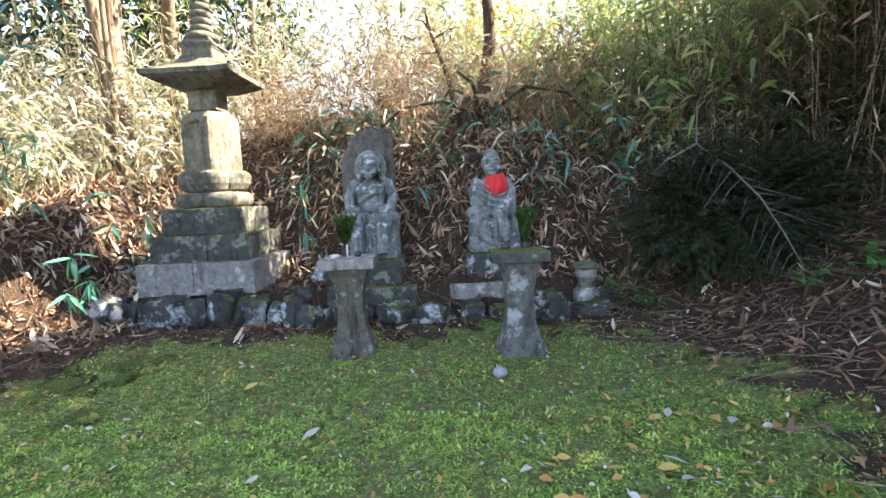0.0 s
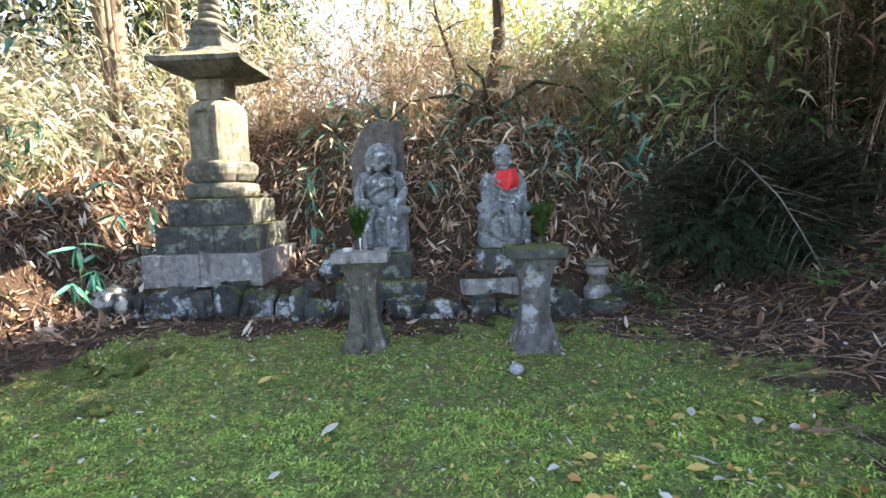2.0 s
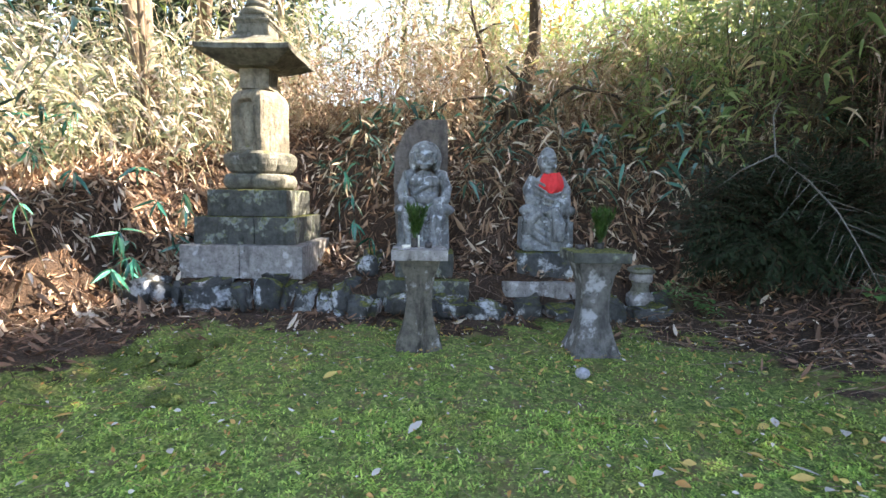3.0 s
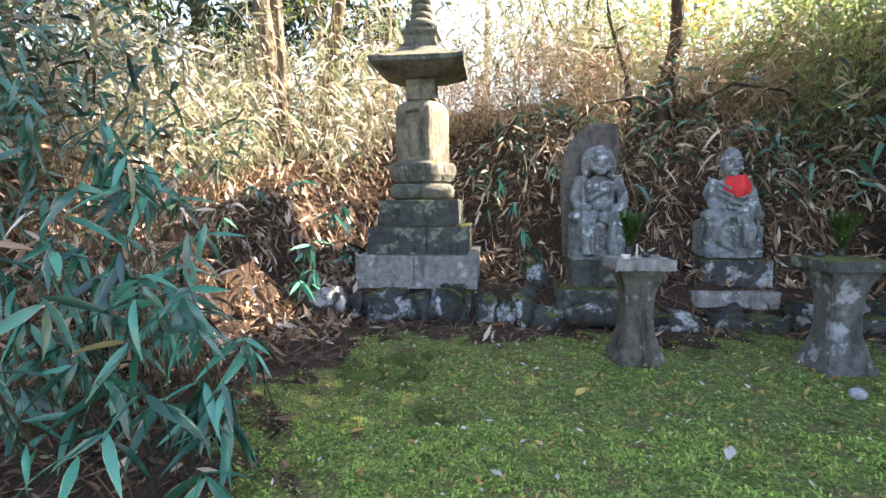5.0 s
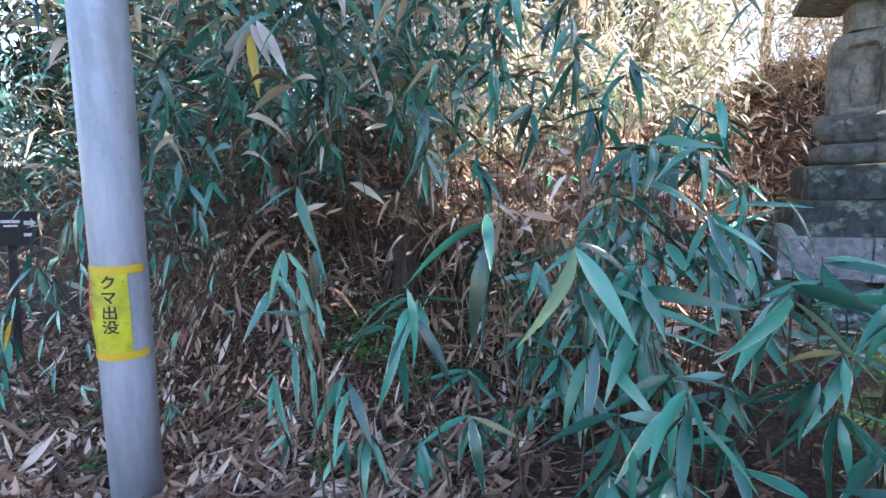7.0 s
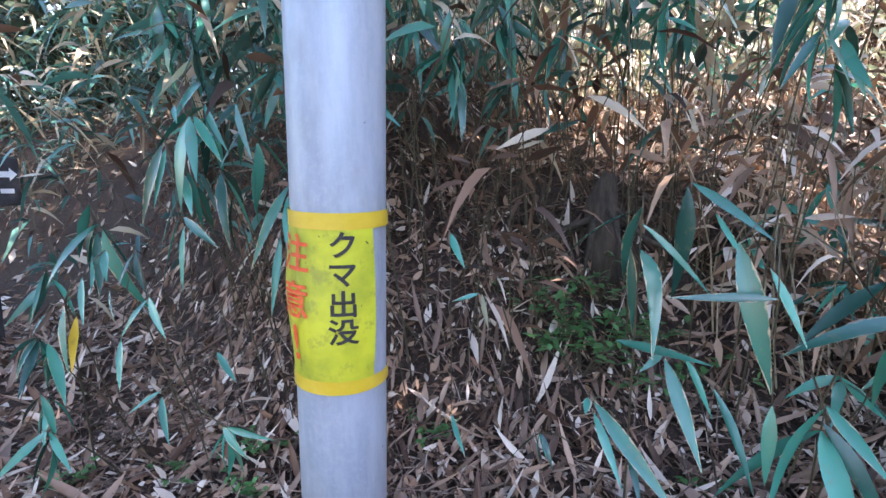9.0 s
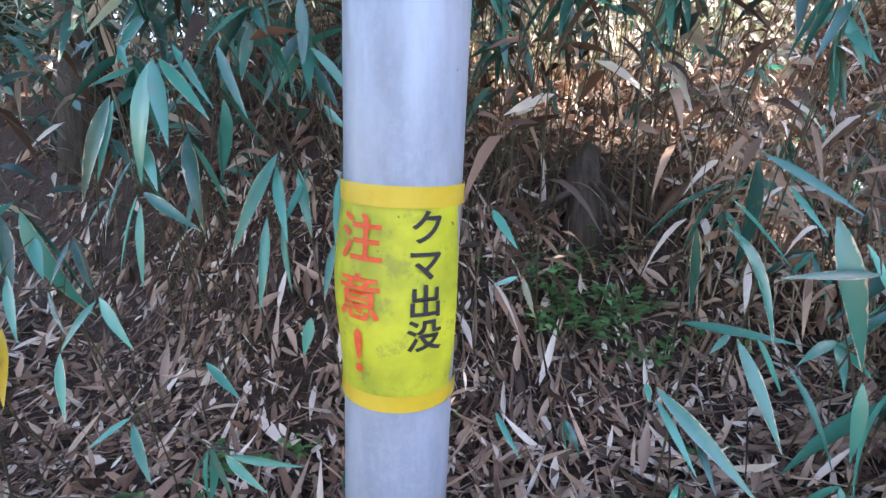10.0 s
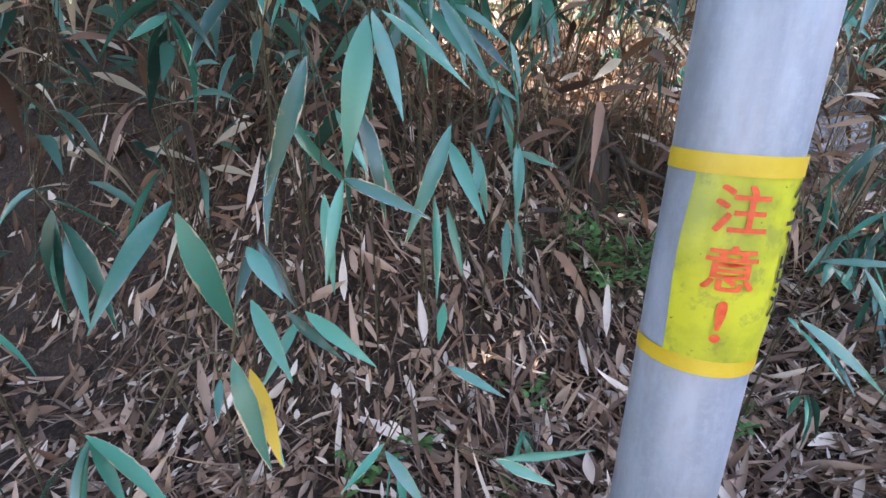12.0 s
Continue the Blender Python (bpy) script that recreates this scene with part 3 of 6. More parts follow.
def guardian_statue():
    """Seated guardian figure on a rock seat."""
    bm = bmesh.new()
    for x, y, w, h, d in ((-0.145, 0.0, 0.125, 0.42, 0.17), (0.13, 0.02, 0.13, 0.40, 0.16), (0.0, 0.04, 0.2, 0.36, 0.15)):      # rock seat
        k = bmesh.ops.create_cube(bm, size=1, matrix=Matrix.Translation((x, y, h / 2)) @ Matrix.Diagonal((2 * w, 2 * d, h, 1)))
        for v in k["verts"]:
            v.co += noise.noise_vector(v.co * 9) * 0.03
    for x, z, r in ((-0.22, 0.04, 0.08), (0.05, 0.06, 0.09), (-0.05, 0.25, 0.07), (0.02, 0.36, 0.08)):
        blob(bm, (x, -0.13, z), (r, r * 0.7, r * 0.9), 2)
    for s in (-1, 1):
        blob(bm, (s * 0.15, -0.14, 0.44), (0.17, 0.12, 0.075), 3)          # crossed legs
        tube(bm, [(s * 0.17, -0.03, 0.80), (s * 0.235, -0.06, 0.66), (s * 0.22, -0.15, 0.55), (s * 0.15, -0.20, 0.52)], [0.065, 0.06, 0.055, 0.05], 9)
        blob(bm, (s * 0.14, -0.2, 0.53), (0.05, 0.045, 0.045), 2)
        blob(bm, (s * 0.075, -0.13, 0.735), (0.085, 0.05, 0.06), 3)
        blob(bm, (s * 0.105, -0.06, 1.0), (0.03, 0.05, 0.09), 2)
    blob(bm, (0, -0.05, 0.66), (0.155, 0.11, 0.2), 3)
    blob(bm, (0, -0.1, 0.57), (0.14, 0.09, 0.08), 3)
    blob(bm, (0, -0.09, 0.97), (0.092, 0.095, 0.115), 3)                    # head
    blob(bm, (0, -0.07, 1.07), (0.1, 0.085, 0.05), 3)                     # hair band
    blob(bm, (0, -0.195, 0.955), (0.022, 0.028, 0.032), 2)
    blob(bm, (0, -0.182, 0.905), (0.045, 0.025, 0.012), 2)
    blob(bm, (0, -0.165, 0.875), (0.045, 0.03, 0.022), 2)
    for s in (-1, 1):
        tube(bm, [(s * 0.01, -0.195, 0.985), (s * 0.045, -0.192, 1.005), (s * 0.085, -0.15, 0.995)], [0.013, 0.015, 0.01], 6)
        blob(bm, (s * 0.04, -0.178, 0.972), (0.021, 0.016, 0.012), 2)
        blob(bm, (s * 0.055, -0.16, 0.92), (0.035, 0.03, 0.028), 2)
        blob(bm, (s * 0.115, -0.01, 0.97), (0.06, 0.05, 0.13), 3)             # hair beside the face
        blob(bm, (s * 0.17, -0.02, 0.80), (0.075, 0.07, 0.06), 3)            # shoulders
        tube(bm, [(s * 0.13, -0.2, 0.47), (s * 0.15, -0.25, 0.36), (s * 0.12, -0.24, 0.16), (s * 0.13, -0.28, 0.06)], [0.09, 0.085, 0.07, 0.06], 9)
    for i in range(9):      # strands of hair over the brow
        a = -1.2 + i * 0.3
        tube(bm, [(math.sin(a) * 0.1, -0.165 + abs(a) * 0.04, 1.03), (math.sin(a) * 0.105, -0.13 + abs(a) * 0.04, 1.09), (math.sin(a) * 0.07, -0.05, 1.125)], [0.008, 0.009, 0.007], 6)
    blob(bm, (0, 0.0, 1.06), (0.15, 0.05, 0.1), 3)
    blob(bm, (0, -0.06, 1.125), (0.05, 0.05, 0.035), 3)                      # topknot
    for z in (0.43, 0.395):      # folds of the skirt over the seat
        tube(bm, [(-0.26, -0.14, z + 0.03), (-0.14, -0.235, z - 0.02), (0.0, -0.2, z + 0.01), (0.14, -0.25, z - 0.03), (0.26, -0.14, z + 0.02)], [0.018, 0.024, 0.018, 0.024, 0.016], 7)
    tube(bm, [(0.17, -0.13, 0.8), (0.05, -0.17, 0.7), (-0.12, -0.16, 0.6)], [0.022, 0.025, 0.022], 7)
    tube(bm, [(-0.16, -0.22, 0.52), (-0.19, -0.2, 0.74), (-0.2, -0.19, 0.84)], [0.018, 0.018, 0.008], 6)
    return remesh(bm, "guardian_statue", 0.0075, STATUE, 0.0014, 3)


g_ob = new("guardian_statue", guardian_statue())
g_ob.matrix_basis = pose(-0.99, 6.03, 0.615, 0, 0, 0)
tagged(g_ob, "lichen-spotted grey stone seated guardian figure on a rock seat", "statue")


def stele():
    bm = lofted([(0, 0.27, 0.055, 0, 0), (0.3, 0.285, 0.06, 0, 0), (0.7, 0.295, 0.06, -0.005, 0), (1.05, 0.288, 0.058, 0.0, 0), (1.2, 0.255, 0.055, 0.033, 0),
                 (1.31, 0.215, 0.05, 0.07, 0), (1.375, 0.18, 0.047, 0.1, 0), (1.40, 0.16, 0.04, 0.112, 0)], 40, 8.0, math.pi / 4)
    bmesh.ops.subdivide_edges(bm, edges=[e for e in bm.edges if e.calc_length() > 0.05], cuts=3, use_grid_fill=True)
    for v in bm.verts:   # carved flame furrows
        if v.co.y < 0:
            v.co.y += 0.008 * math.sin(v.co.z * 26 + 2.2 * math.sin(v.co.x * 13 + v.co.z * 5))
    rough_up(bm, 0.009, 8, 6)
    return bm


st = part("flame_stele", stele(), STELE, None, smooth=True)
st.matrix_basis = pose(-1.04, 6.24, 0.62, 2.5, 0, 0)
tagged(st, "dark upright stone slab with carved flames behind a statue", "stone slab")


def monk_statue():
    bm = bmesh.new()
    for x, y, w, h, d in ((-0.12, 0.0, 0.14, 0.36, 0.17), (0.15, -0.01, 0.12, 0.34, 0.18), (0.02, 0.03, 0.2, 0.38, 0.15)):      # rock seat
        k = bmesh.ops.create_cube(bm, size=1, matrix=Matrix.Translation((x, y, h / 2)) @ Matrix.Diagonal((2 * w, 2 * d, h, 1)))
        for v in k["verts"]:
            v.co += noise.noise_vector(v.co * 11) * 0.035
    for x, z, r in ((-0.19, 0.07, 0.1), (-0.2, 0.2, 0.075), (-0.1, 0.3, 0.08), (0.2, 0.07, 0.08)):
        blob(bm, (x, -0.12, z), (r, r * 0.9, r * 0.8), 2)
    blob(bm, (0.19, -0.17, 0.5), (0.045, 0.045, 0.045), 2)      # jewel held before the lap
    for s in (-1, 1):
        blob(bm, (s * 0.14, -0.1, 0.43), (0.16, 0.13, 0.08), 3)
        tube(bm, [(s * 0.13, 0, 0.77), (s * 0.2, -0.03, 0.65), (s * 0.19, -0.12, 0.53), (s * 0.09, -0.18, 0.5)], [0.065, 0.062, 0.058, 0.05], 9)
        blob(bm, (s * 0.09, -0.025, 0.95), (0.018, 0.025, 0.05), 2)
    tube(bm, [(-0.18, -0.14, 0.2), (-0.2, -0.2, 0.33), (-0.1, -0.22, 0.42)], [0.07, 0.06, 0.05], 8)
    tube(bm, [(0.03, -0.2, 0.44), (0.1, -0.24, 0.3), (0.1, -0.22, 0.12)], [0.085, 0.075, 0.065], 8)   # pendent leg
    blob(bm, (0, -0.02, 0.62), (0.165, 0.115, 0.2), 3)
    blob(bm, (0, -0.02, 0.79), (0.07, 0.065, 0.06), 3)
    blob(bm, (0, -0.04, 0.95), (0.096, 0.102, 0.15), 4)
    tube(bm, [(0, -0.14, 0.98), (0, -0.162, 0.93), (0, -0.15, 0.912)], [0.011, 0.019, 0.022], 7)
    blob(bm, (0, -0.138, 0.876), (0.034, 0.018, 0.009), 3)
    blob(bm, (0, -0.122, 0.835), (0.045, 0.026, 0.022), 3)
    for s in (-1, 1):
        blob(bm, (s * 0.042, -0.136, 0.945), (0.027, 0.016, 0.010), 3)
        tube(bm, [(s * 0.012, -0.145, 0.978), (s * 0.045, -0.146, 0.99), (s * 0.08, -0.118, 0.972)], [0.011, 0.013, 0.009], 6)
        blob(bm, (s * 0.055, -0.105, 0.895), (0.035, 0.03, 0.03), 3)
    for z in (0.5, 0.56, 0.62, 0.68):   # folds of the robe
        tube(bm, [(-0.15, -0.11, z + 0.08), (-0.04, -0.15, z + 0.01), (0.08, -0.145, z - 0.02), (0.16, -0.1, z + 0.03)], [0.013, 0.016, 0.016, 0.012], 6)
    for i, z in enumerate((0.39, 0.32, 0.25, 0.17)):      # robe falling over the seat in slanting folds
        tube(bm, [(-0.25, -0.1, z + 0.05), (-0.16, -0.175, z + 0.03), (-0.05, -0.185, z - 0.05), (0.02, -0.17, z - 0.09)], [0.03, 0.038, 0.036, 0.025], 7)
    tube(bm, [(0.22, -0.14, 0.43), (0.2, -0.22, 0.3), (0.21, -0.2, 0.14)], [0.02, 0.024, 0.016], 7)
    return remesh(bm, "monk_statue", 0.0075, STATUE, 0.0014, 8)


m_ob = new("monk_statue", monk_statue())
m_ob.matrix_basis = pose(0.31, 6.08, 0.63, 0, 0, 0)
tagged(m_ob, "lichen-mottled stone seated monk figure wearing a bib", "statue")


def bib():
    bm = bmesh.new()
    nu, nv = 20, 28
    grid = []
    for j in range(nv + 1):
        row = []
        t = j / nv
        w = (0.075 + 0.055 * math.sin(min(1, t * 1.5) * math.pi * 0.5)) * (1.0 if t < 0.62 else math.sqrt(max(0.06, 1 - ((t - 0.62) / 0.40) ** 2)))
        for i in range(nu + 1):
            u = i / nu * 2 - 1
            y = -0.105 - 0.05 * math.sin(t * 2.2) + 0.075 * u * u + 0.008 * math.sin(u * 9 + t * 2)
            row.append(bm.verts.new((u * w, y, 0.17 - t * 0.215 + 0.02 * u * u * (1 - t))))
        grid.append(row)
    for j in range(nv):
        for i in range(nu):
            bm.faces.new((grid[j][i], grid[j + 1][i], grid[j + 1][i + 1], grid[j][i + 1]))
    geo = bmesh.ops.extrude_face_region(bm, geom=bm.faces[:])
    for v in geo["geom"]:
        if isinstance(v, bmesh.types.BMVert):
            v.co.y += 0.006
    return bm


CLOTH = simple("red_cloth", (0.62, 0.025, 0.03), (0.8, 0.05, 0.06), 220, 0.85, 0.3)
cb = part("cloth_bib", bib(), CLOTH, None, smooth=True)
cb.matrix_basis = pose(0.35, 6.045, 1.285, 0, 4, -6)
tagged(cb, "bright red cloth bib tied round a statue's neck", "bib")


# ---- flower stands ----
def flower_stand(cx, cy, z, turn, label, mat, k=1.0):
    top = thing("flower_stand", label, "flower stand", (cx, cy, z), "pair of stone flower stands")
    top.matrix_basis = pose(cx, cy, z, 0, 0, turn)
    prof = [(0.0, 0.18), (0.075, 0.181), (0.1, 0.168), (0.18, 0.14), (0.29, 0.112), (0.4, 0.1), (0.54, 0.106), (0.65, 0.124), (0.72, 0.148), (0.764, 0.163)]
    bm = squared(prof, 0.012, 0.0035, cx + 3, 0.045)
    part("pedestal", bm, mat, top)
    ob = part("tray", block(0.43, 0.40, 0.078, 0.006, 5, 0.0025, cx), MOSSY if k > 1 else GRANITE_PALE, top, "square stone tray")
    ob.location = (0, 0, 0.765)
    return top


flower_stand(-0.965, 4.63, -0.06, 4, "slender flared granite flower stand on the moss", STAND)
flower_stand(0.385, 4.5, -0.045, 2, "flared granite flower stand with moss-edged tray", STAND_PALE, 1.1)

TIN = simple("dark_metal", (0.05, 0.05, 0.055), (0.13, 0.12, 0.12), 60, 0.5, 0.2, metal=0.7)
GLASSY = simple("pale_ceramic", (0.55, 0.53, 0.48), (0.7, 0.68, 0.62), 40, 0.5, 0.15)


def vase(cx, cy, z, h, r):
    top = thing("flower_vase", "dark metal vase with green sprigs on a stand", "vase", (cx, cy, z), "vases with green sprigs")
    part("vase_body", turned([(r * 0.8, 0), (r, 0.01), (r * 0.9, h * 0.5), (r, h * 0.9), (r * 1.08, h), (r * 0.85, h), (r * 0.8, h * 0.6)], 18), TIN, top, smooth=True)
    n = 560
    P = np.zeros((n, 3))
    stem = rng.integers(0, 9, n)
    ang, lean = stem * 2.4, 0.02 + 0.03 * (stem % 3)
    t = rng.uniform(0.1, 1, n)
    P[:, 0] = np.cos(ang) * lean * t * 1.3 + rng.normal(0, 0.008, n)
    P[:, 1] = np.sin(ang) * lean * t * 1.3 + rng.normal(0, 0.008, n)
    P[:, 2] = h + t * 0.235
    D = rng.normal(0, 0.8, (n, 3))
    D[:, 2] = np.abs(D[:, 2]) + 0.7
    part("foliage", blades("foliage", P, D, rng.uniform(0.04, 0.09, n), 0.014, 0.1, 0.2, 3, mat=SPRIG), None, top, "dark green needle-leaved sprigs")
    A = np.zeros((9, 3))
    B = np.zeros((9, 3))
    k = np.arange(9)
    B[:, 0], B[:, 1], B[:, 2] = np.cos(k * 2.4) * (0.02 + 0.03 * (k % 3)) * 1.2, np.sin(k * 2.4) * (0.02 + 0.03 * (k % 3)) * 1.2, h + 0.2
    part("stem", sticks("stem", A + [0, 0, h * 0.4], B, 0.003, 0.0015, np.zeros((9, 3)), SPRIG), None, top)


vase(-1.005, 4.71, 0.782, 0.075, 0.036)
vase(0.46, 4.63, 0.797, 0.05, 0.04)


def cup(name, label, cat, cx, cy, z, prof, mat):
    ob = part(name, turned(prof, 20), mat, None, smooth=True)
    ob.location = (cx, cy, z)
    tagged(ob, label, cat)


cup("incense_cup", "small dark metal cup on a stone tray", "cup", -0.895, 4.66, 0.782, [(0.022, 0), (0.028, 0.004), (0.03, 0.045), (0.024, 0.045), (0.022, 0.01)], TIN)
cup("candle", "thin white candle stub on a stone tray", "candle", -0.97, 4.62, 0.782, [(0.008, 0), (0.008, 0.1), (0.003, 0.104)], GLASSY)
cup("offering_cup", "small brown cup on a mossy stone tray", "cup", 0.30, 4.6, 0.797, [(0.03, 0), (0.036, 0.005), (0.038, 0.035), (0.032, 0.035), (0.03, 0.008)], TIN)
cup("pale_cup", "pale stone cup on a stone tray", "cup", -1.065, 4.57, 0.782, [(0.03, 0), (0.034, 0.004), (0.036, 0.03), (0.03, 0.03), (0.028, 0.006)], GLASSY)


# ---- small stone lantern, ball, saplings ----
def small_lantern(cx, cy):
    top = thing("stone_lantern", "small weathered stone lantern among leaves", "stone lantern", (cx, cy, 0.14))
    for name, prof, z, p, mat in (("foot", [(0.11, 0), (0.12, 0.02), (0.115, 0.1), (0.075, 0.15)], 0.0, 5, GRANITE_PALE), ("shaft", [(0.09, 0), (0.075, 0.05), (0.09, 0.1)], 0.15, 2.2, GRANITE),
                                  ("chamber", [(0.09, 0), (0.1, 0.03), (0.09, 0.08)], 0.25, 4, GRANITE_PALE), ("cap", [(0.1, 0), (0.12, 0.02), (0.11, 0.05), (0.06, 0.07)], 0.33, 4, GRANITE)):
        bm = turned(prof, 24, p)
        rough_up(bm, 0.008, 10, z)
        ob = part(name, bm, mat, top)
        ob.location = (0, 0, z)


small_lantern(1.17, 5.55)
bb = bmesh.new()
blob(bb, (0, 0, 0.04), (0.05, 0.046, 0.04), 3)
rough_up(bb, 0.006, 12, 1)
ob = part("round_stone", bb, simple("pale_stone", (0.2, 0.2, 0.23), (0.38, 0.38, 0.42), 60, 0.8, 0.4), None, smooth=True)
ob.location = (0.18, 3.96, z_at(0.18, 3.96) - 0.005)
tagged(ob, "small round pale grey stone lying on the moss", "stone")


# ---- warning pole ----
STEEL, snt, sb = material("galvanised_steel", 0.42)
sc = ramp(snt, noise_tex(snt, 11, 6, 0.65, stretch=(1, 1, 0.2)), [(0.38, (0.27, 0.315, 0.38)), (0.62, (0.38, 0.425, 0.495))])
sc = mixc(snt, math_node(snt, "MULTIPLY", step(snt, noise_tex(snt, 60, 5, 0.7), 0.45, 0.65), 0.3), sc, (0.42, 0.45, 0.5))
sc = mixc(snt, math_node(snt, "MULTIPLY", step(snt, noise_tex(snt, 4, 5, 0.7, stretch=(1, 1, 0.5)), 0.5, 0.66), 0.5), sc, (0.25, 0.26, 0.27))
sc = mixc(snt, step(snt, noise_tex(snt, 38, 2, 0.5, stretch=(1, 1, 0.6)), 0.755, 0.78), sc, (0.06, 0.055, 0.05))
snt.links.new(sc, sb.inputs["Base Color"])
sb.inputs["Metallic"].default_value = 0.15
bump(snt, sb, noise_tex(snt, 14, 5, 0.6, stretch=(1, 1, 0.3)), 0.15, 0.006)
YELLOW, ynt, yb = material("yellow_sheet", 0.36)
yc = ramp(ynt, noise_tex(ynt, 5, 5, 0.6), [(0.4, (0.31, 0.34, 0.028)), (0.6, (0.54, 0.55, 0.035))])
yc = mixc(ynt, math_node(ynt, "MULTIPLY", step(ynt, noise_tex(ynt, 16, 6, 0.7), 0.52, 0.66), 0.5), yc, (0.16, 0.17, 0.05))
yc = mixc(ynt, step(ynt, noise_tex(ynt, 45, 3, 0.6), 0.70, 0.74), yc, (0.05, 0.055, 0.03))
ynt.links.new(yc, yb.inputs["Base Color"])
bump(ynt, yb, noise_tex(ynt, 9, 3, 0.5), 0.25, 0.01)
TAPE = simple("yellow_tape", (0.58, 0.39, 0.02), (0.66, 0.48, 0.05), 9, 0.35, 0.08)
INK = simple("black_ink", (0.012, 0.012, 0.014), (0.03, 0.03, 0.03), 120, 0.6, 0.1)
RED_INK = simple("red_ink", (0.66, 0.07, 0.02), (0.8, 0.14, 0.04), 60, 0.6, 0.1)
PX, PY, PR = -6.616, 2.298, 0.122
pole = thing("steel_pole", "pale grey galvanised steel pole with a yellow warning sheet", "pole", (PX, PY, -0.35))
pole.matrix_basis = Matrix.Translation((PX, PY, 0.57)) @ pose(0, 0, 0, 0, 2.5, 0) @ Matrix.Translation((0, 0, -0.92))   # leans a little
pb = lofted([(z, PR - 0.001, PR - 0.001, 0, 0) for z in (-0.3, 0.6, 1.2, 2, 3, 4.5, 6)], 48)
part("shaft", pb, STEEL, pole, smooth=True)
MID = -87.0     # the way the sheet's middle faces, degrees


def bulge(u, v):
    """How far the loose sheet stands off the steel; u across -1..1, v from 0 below to 1."""
    return 0.002 + 0.014 * math.sin(math.pi * v) ** 1.5 * (0.3 + 0.7 * abs(u) ** 2) + 0.004 * math.sin(5 * v + 2 * u) * math.sin(math.pi * v)


def wrapped(a0, a1, z0, z1, off, nu=40, nv=16, thick=0.0015, skew=0.0):
    bm = bmesh.new()
    rows = []
    for j in range(nv + 1):
        v = j / nv
        row = []
        for i in range(nu + 1):
            u = i / nu
            a = radians(MID + a0 + (a1 - a0) * u)
            r = PR + off(2 * u - 1, v)
            z = z0 + (z1 - z0) * v + skew * (u - 0.5)
            row.append(bm.verts.new((r * math.cos(a), r * math.sin(a), z)))
        rows.append(row)
    for j in range(nv):
        for i in range(nu):
            bm.faces.new((rows[j][i], rows[j][i + 1], rows[j + 1][i + 1], rows[j + 1][i]))
    return bm


Z0 = 0.38 + 0.35
SHEET_H = 0.425
HALF = 70.0
sheet = part("warning_sheet", wrapped(-HALF, HALF, Z0, Z0 + SHEET_H, lambda u, v: bulge(u, v), 72, 48), YELLOW, pole, "loose yellow laminated sheet", True)
part("tape", wrapped(-112, 108, Z0 + SHEET_H - 0.022, Z0 + SHEET_H + 0.018, lambda u, v: 0.0045, 60, 3), TAPE, pole, "strip of yellow tape", True)
part("tape", wrapped(-112, 108, Z0 - 0.018, Z0 + 0.018, lambda u, v: 0.0045, 60, 3), TAPE, pole, "strip of yellow tape", True)


def lettering(text, angle, z, size, mat, bold=0.0, heavy=0.0):
    """Characters of the built-in font, bent round the sheet."""
    cu = bpy.data.curves.new("letter", "FONT")
    cu.body, cu.size, cu.align_x, cu.align_y, cu.offset = text, size, "CENTER", "CENTER", bold
    tmp = new("letter", cu)
    me = bpy.data.meshes.new_from_object(tmp.evaluated_get(bpy.context.evaluated_depsgraph_get()))
    bpy.data.objects.remove(tmp)
    bm = bmesh.new()
    bm.from_mesh(me)
    core = bm.verts[:] + bm.edges[:] + bm.faces[:]
    if heavy:
        for q in ((heavy, heavy), (-heavy, heavy), (heavy, -heavy), (-heavy, -heavy)):
            more = bmesh.ops.duplicate(bm, geom=core)
            bmesh.ops.translate(bm, vec=(q[0], q[1], 0), verts=[g for g in more["geom"] if isinstance(g, bmesh.types.BMVert)])
    bmesh.ops.triangulate(bm, faces=bm.faces[:])
    for _ in range(3):
        bmesh.ops.subdivide_edges(bm, edges=[e for e in bm.edges if e.calc_length() > 0.008], cuts=1)
    xs = [v.co.x for v in bm.verts]
    ys = [v.co.y for v in bm.verts]
    mx, my = (min(xs) + max(xs)) / 2, (min(ys) + max(ys)) / 2
    for v in bm.verts:
        dx, dy = v.co.x - mx, v.co.y - my
        a = angle + math.degrees(dx / PR)
        u, w = a / HALF, (z + dy - Z0) / SHEET_H
        r = PR + bulge(u, min(1, max(0, w))) + 0.0032
        a = radians(MID + a)
        v.co = Vector((r * math.cos(a), r * math.sin(a), z + dy))
    return bm


for ch, z in (("ク", 0.748), ("マ", 0.672), ("出", 0.602), ("没", 0.532)):
    part("black_letter", lettering(ch, 33, z + 0.35, 0.07, INK, 0.0014), INK, sheet)
for ch, z in (("注", 0.722), ("意", 0.605)):
    part("red_letter", lettering(ch, -27, z + 0.35, 0.099, RED_INK, 0.0, 0.0013), RED_INK, sheet)
part("red_letter", lettering("!", -27, 0.49 + 0.35, 0.13, RED_INK, 0.002), RED_INK, sheet)


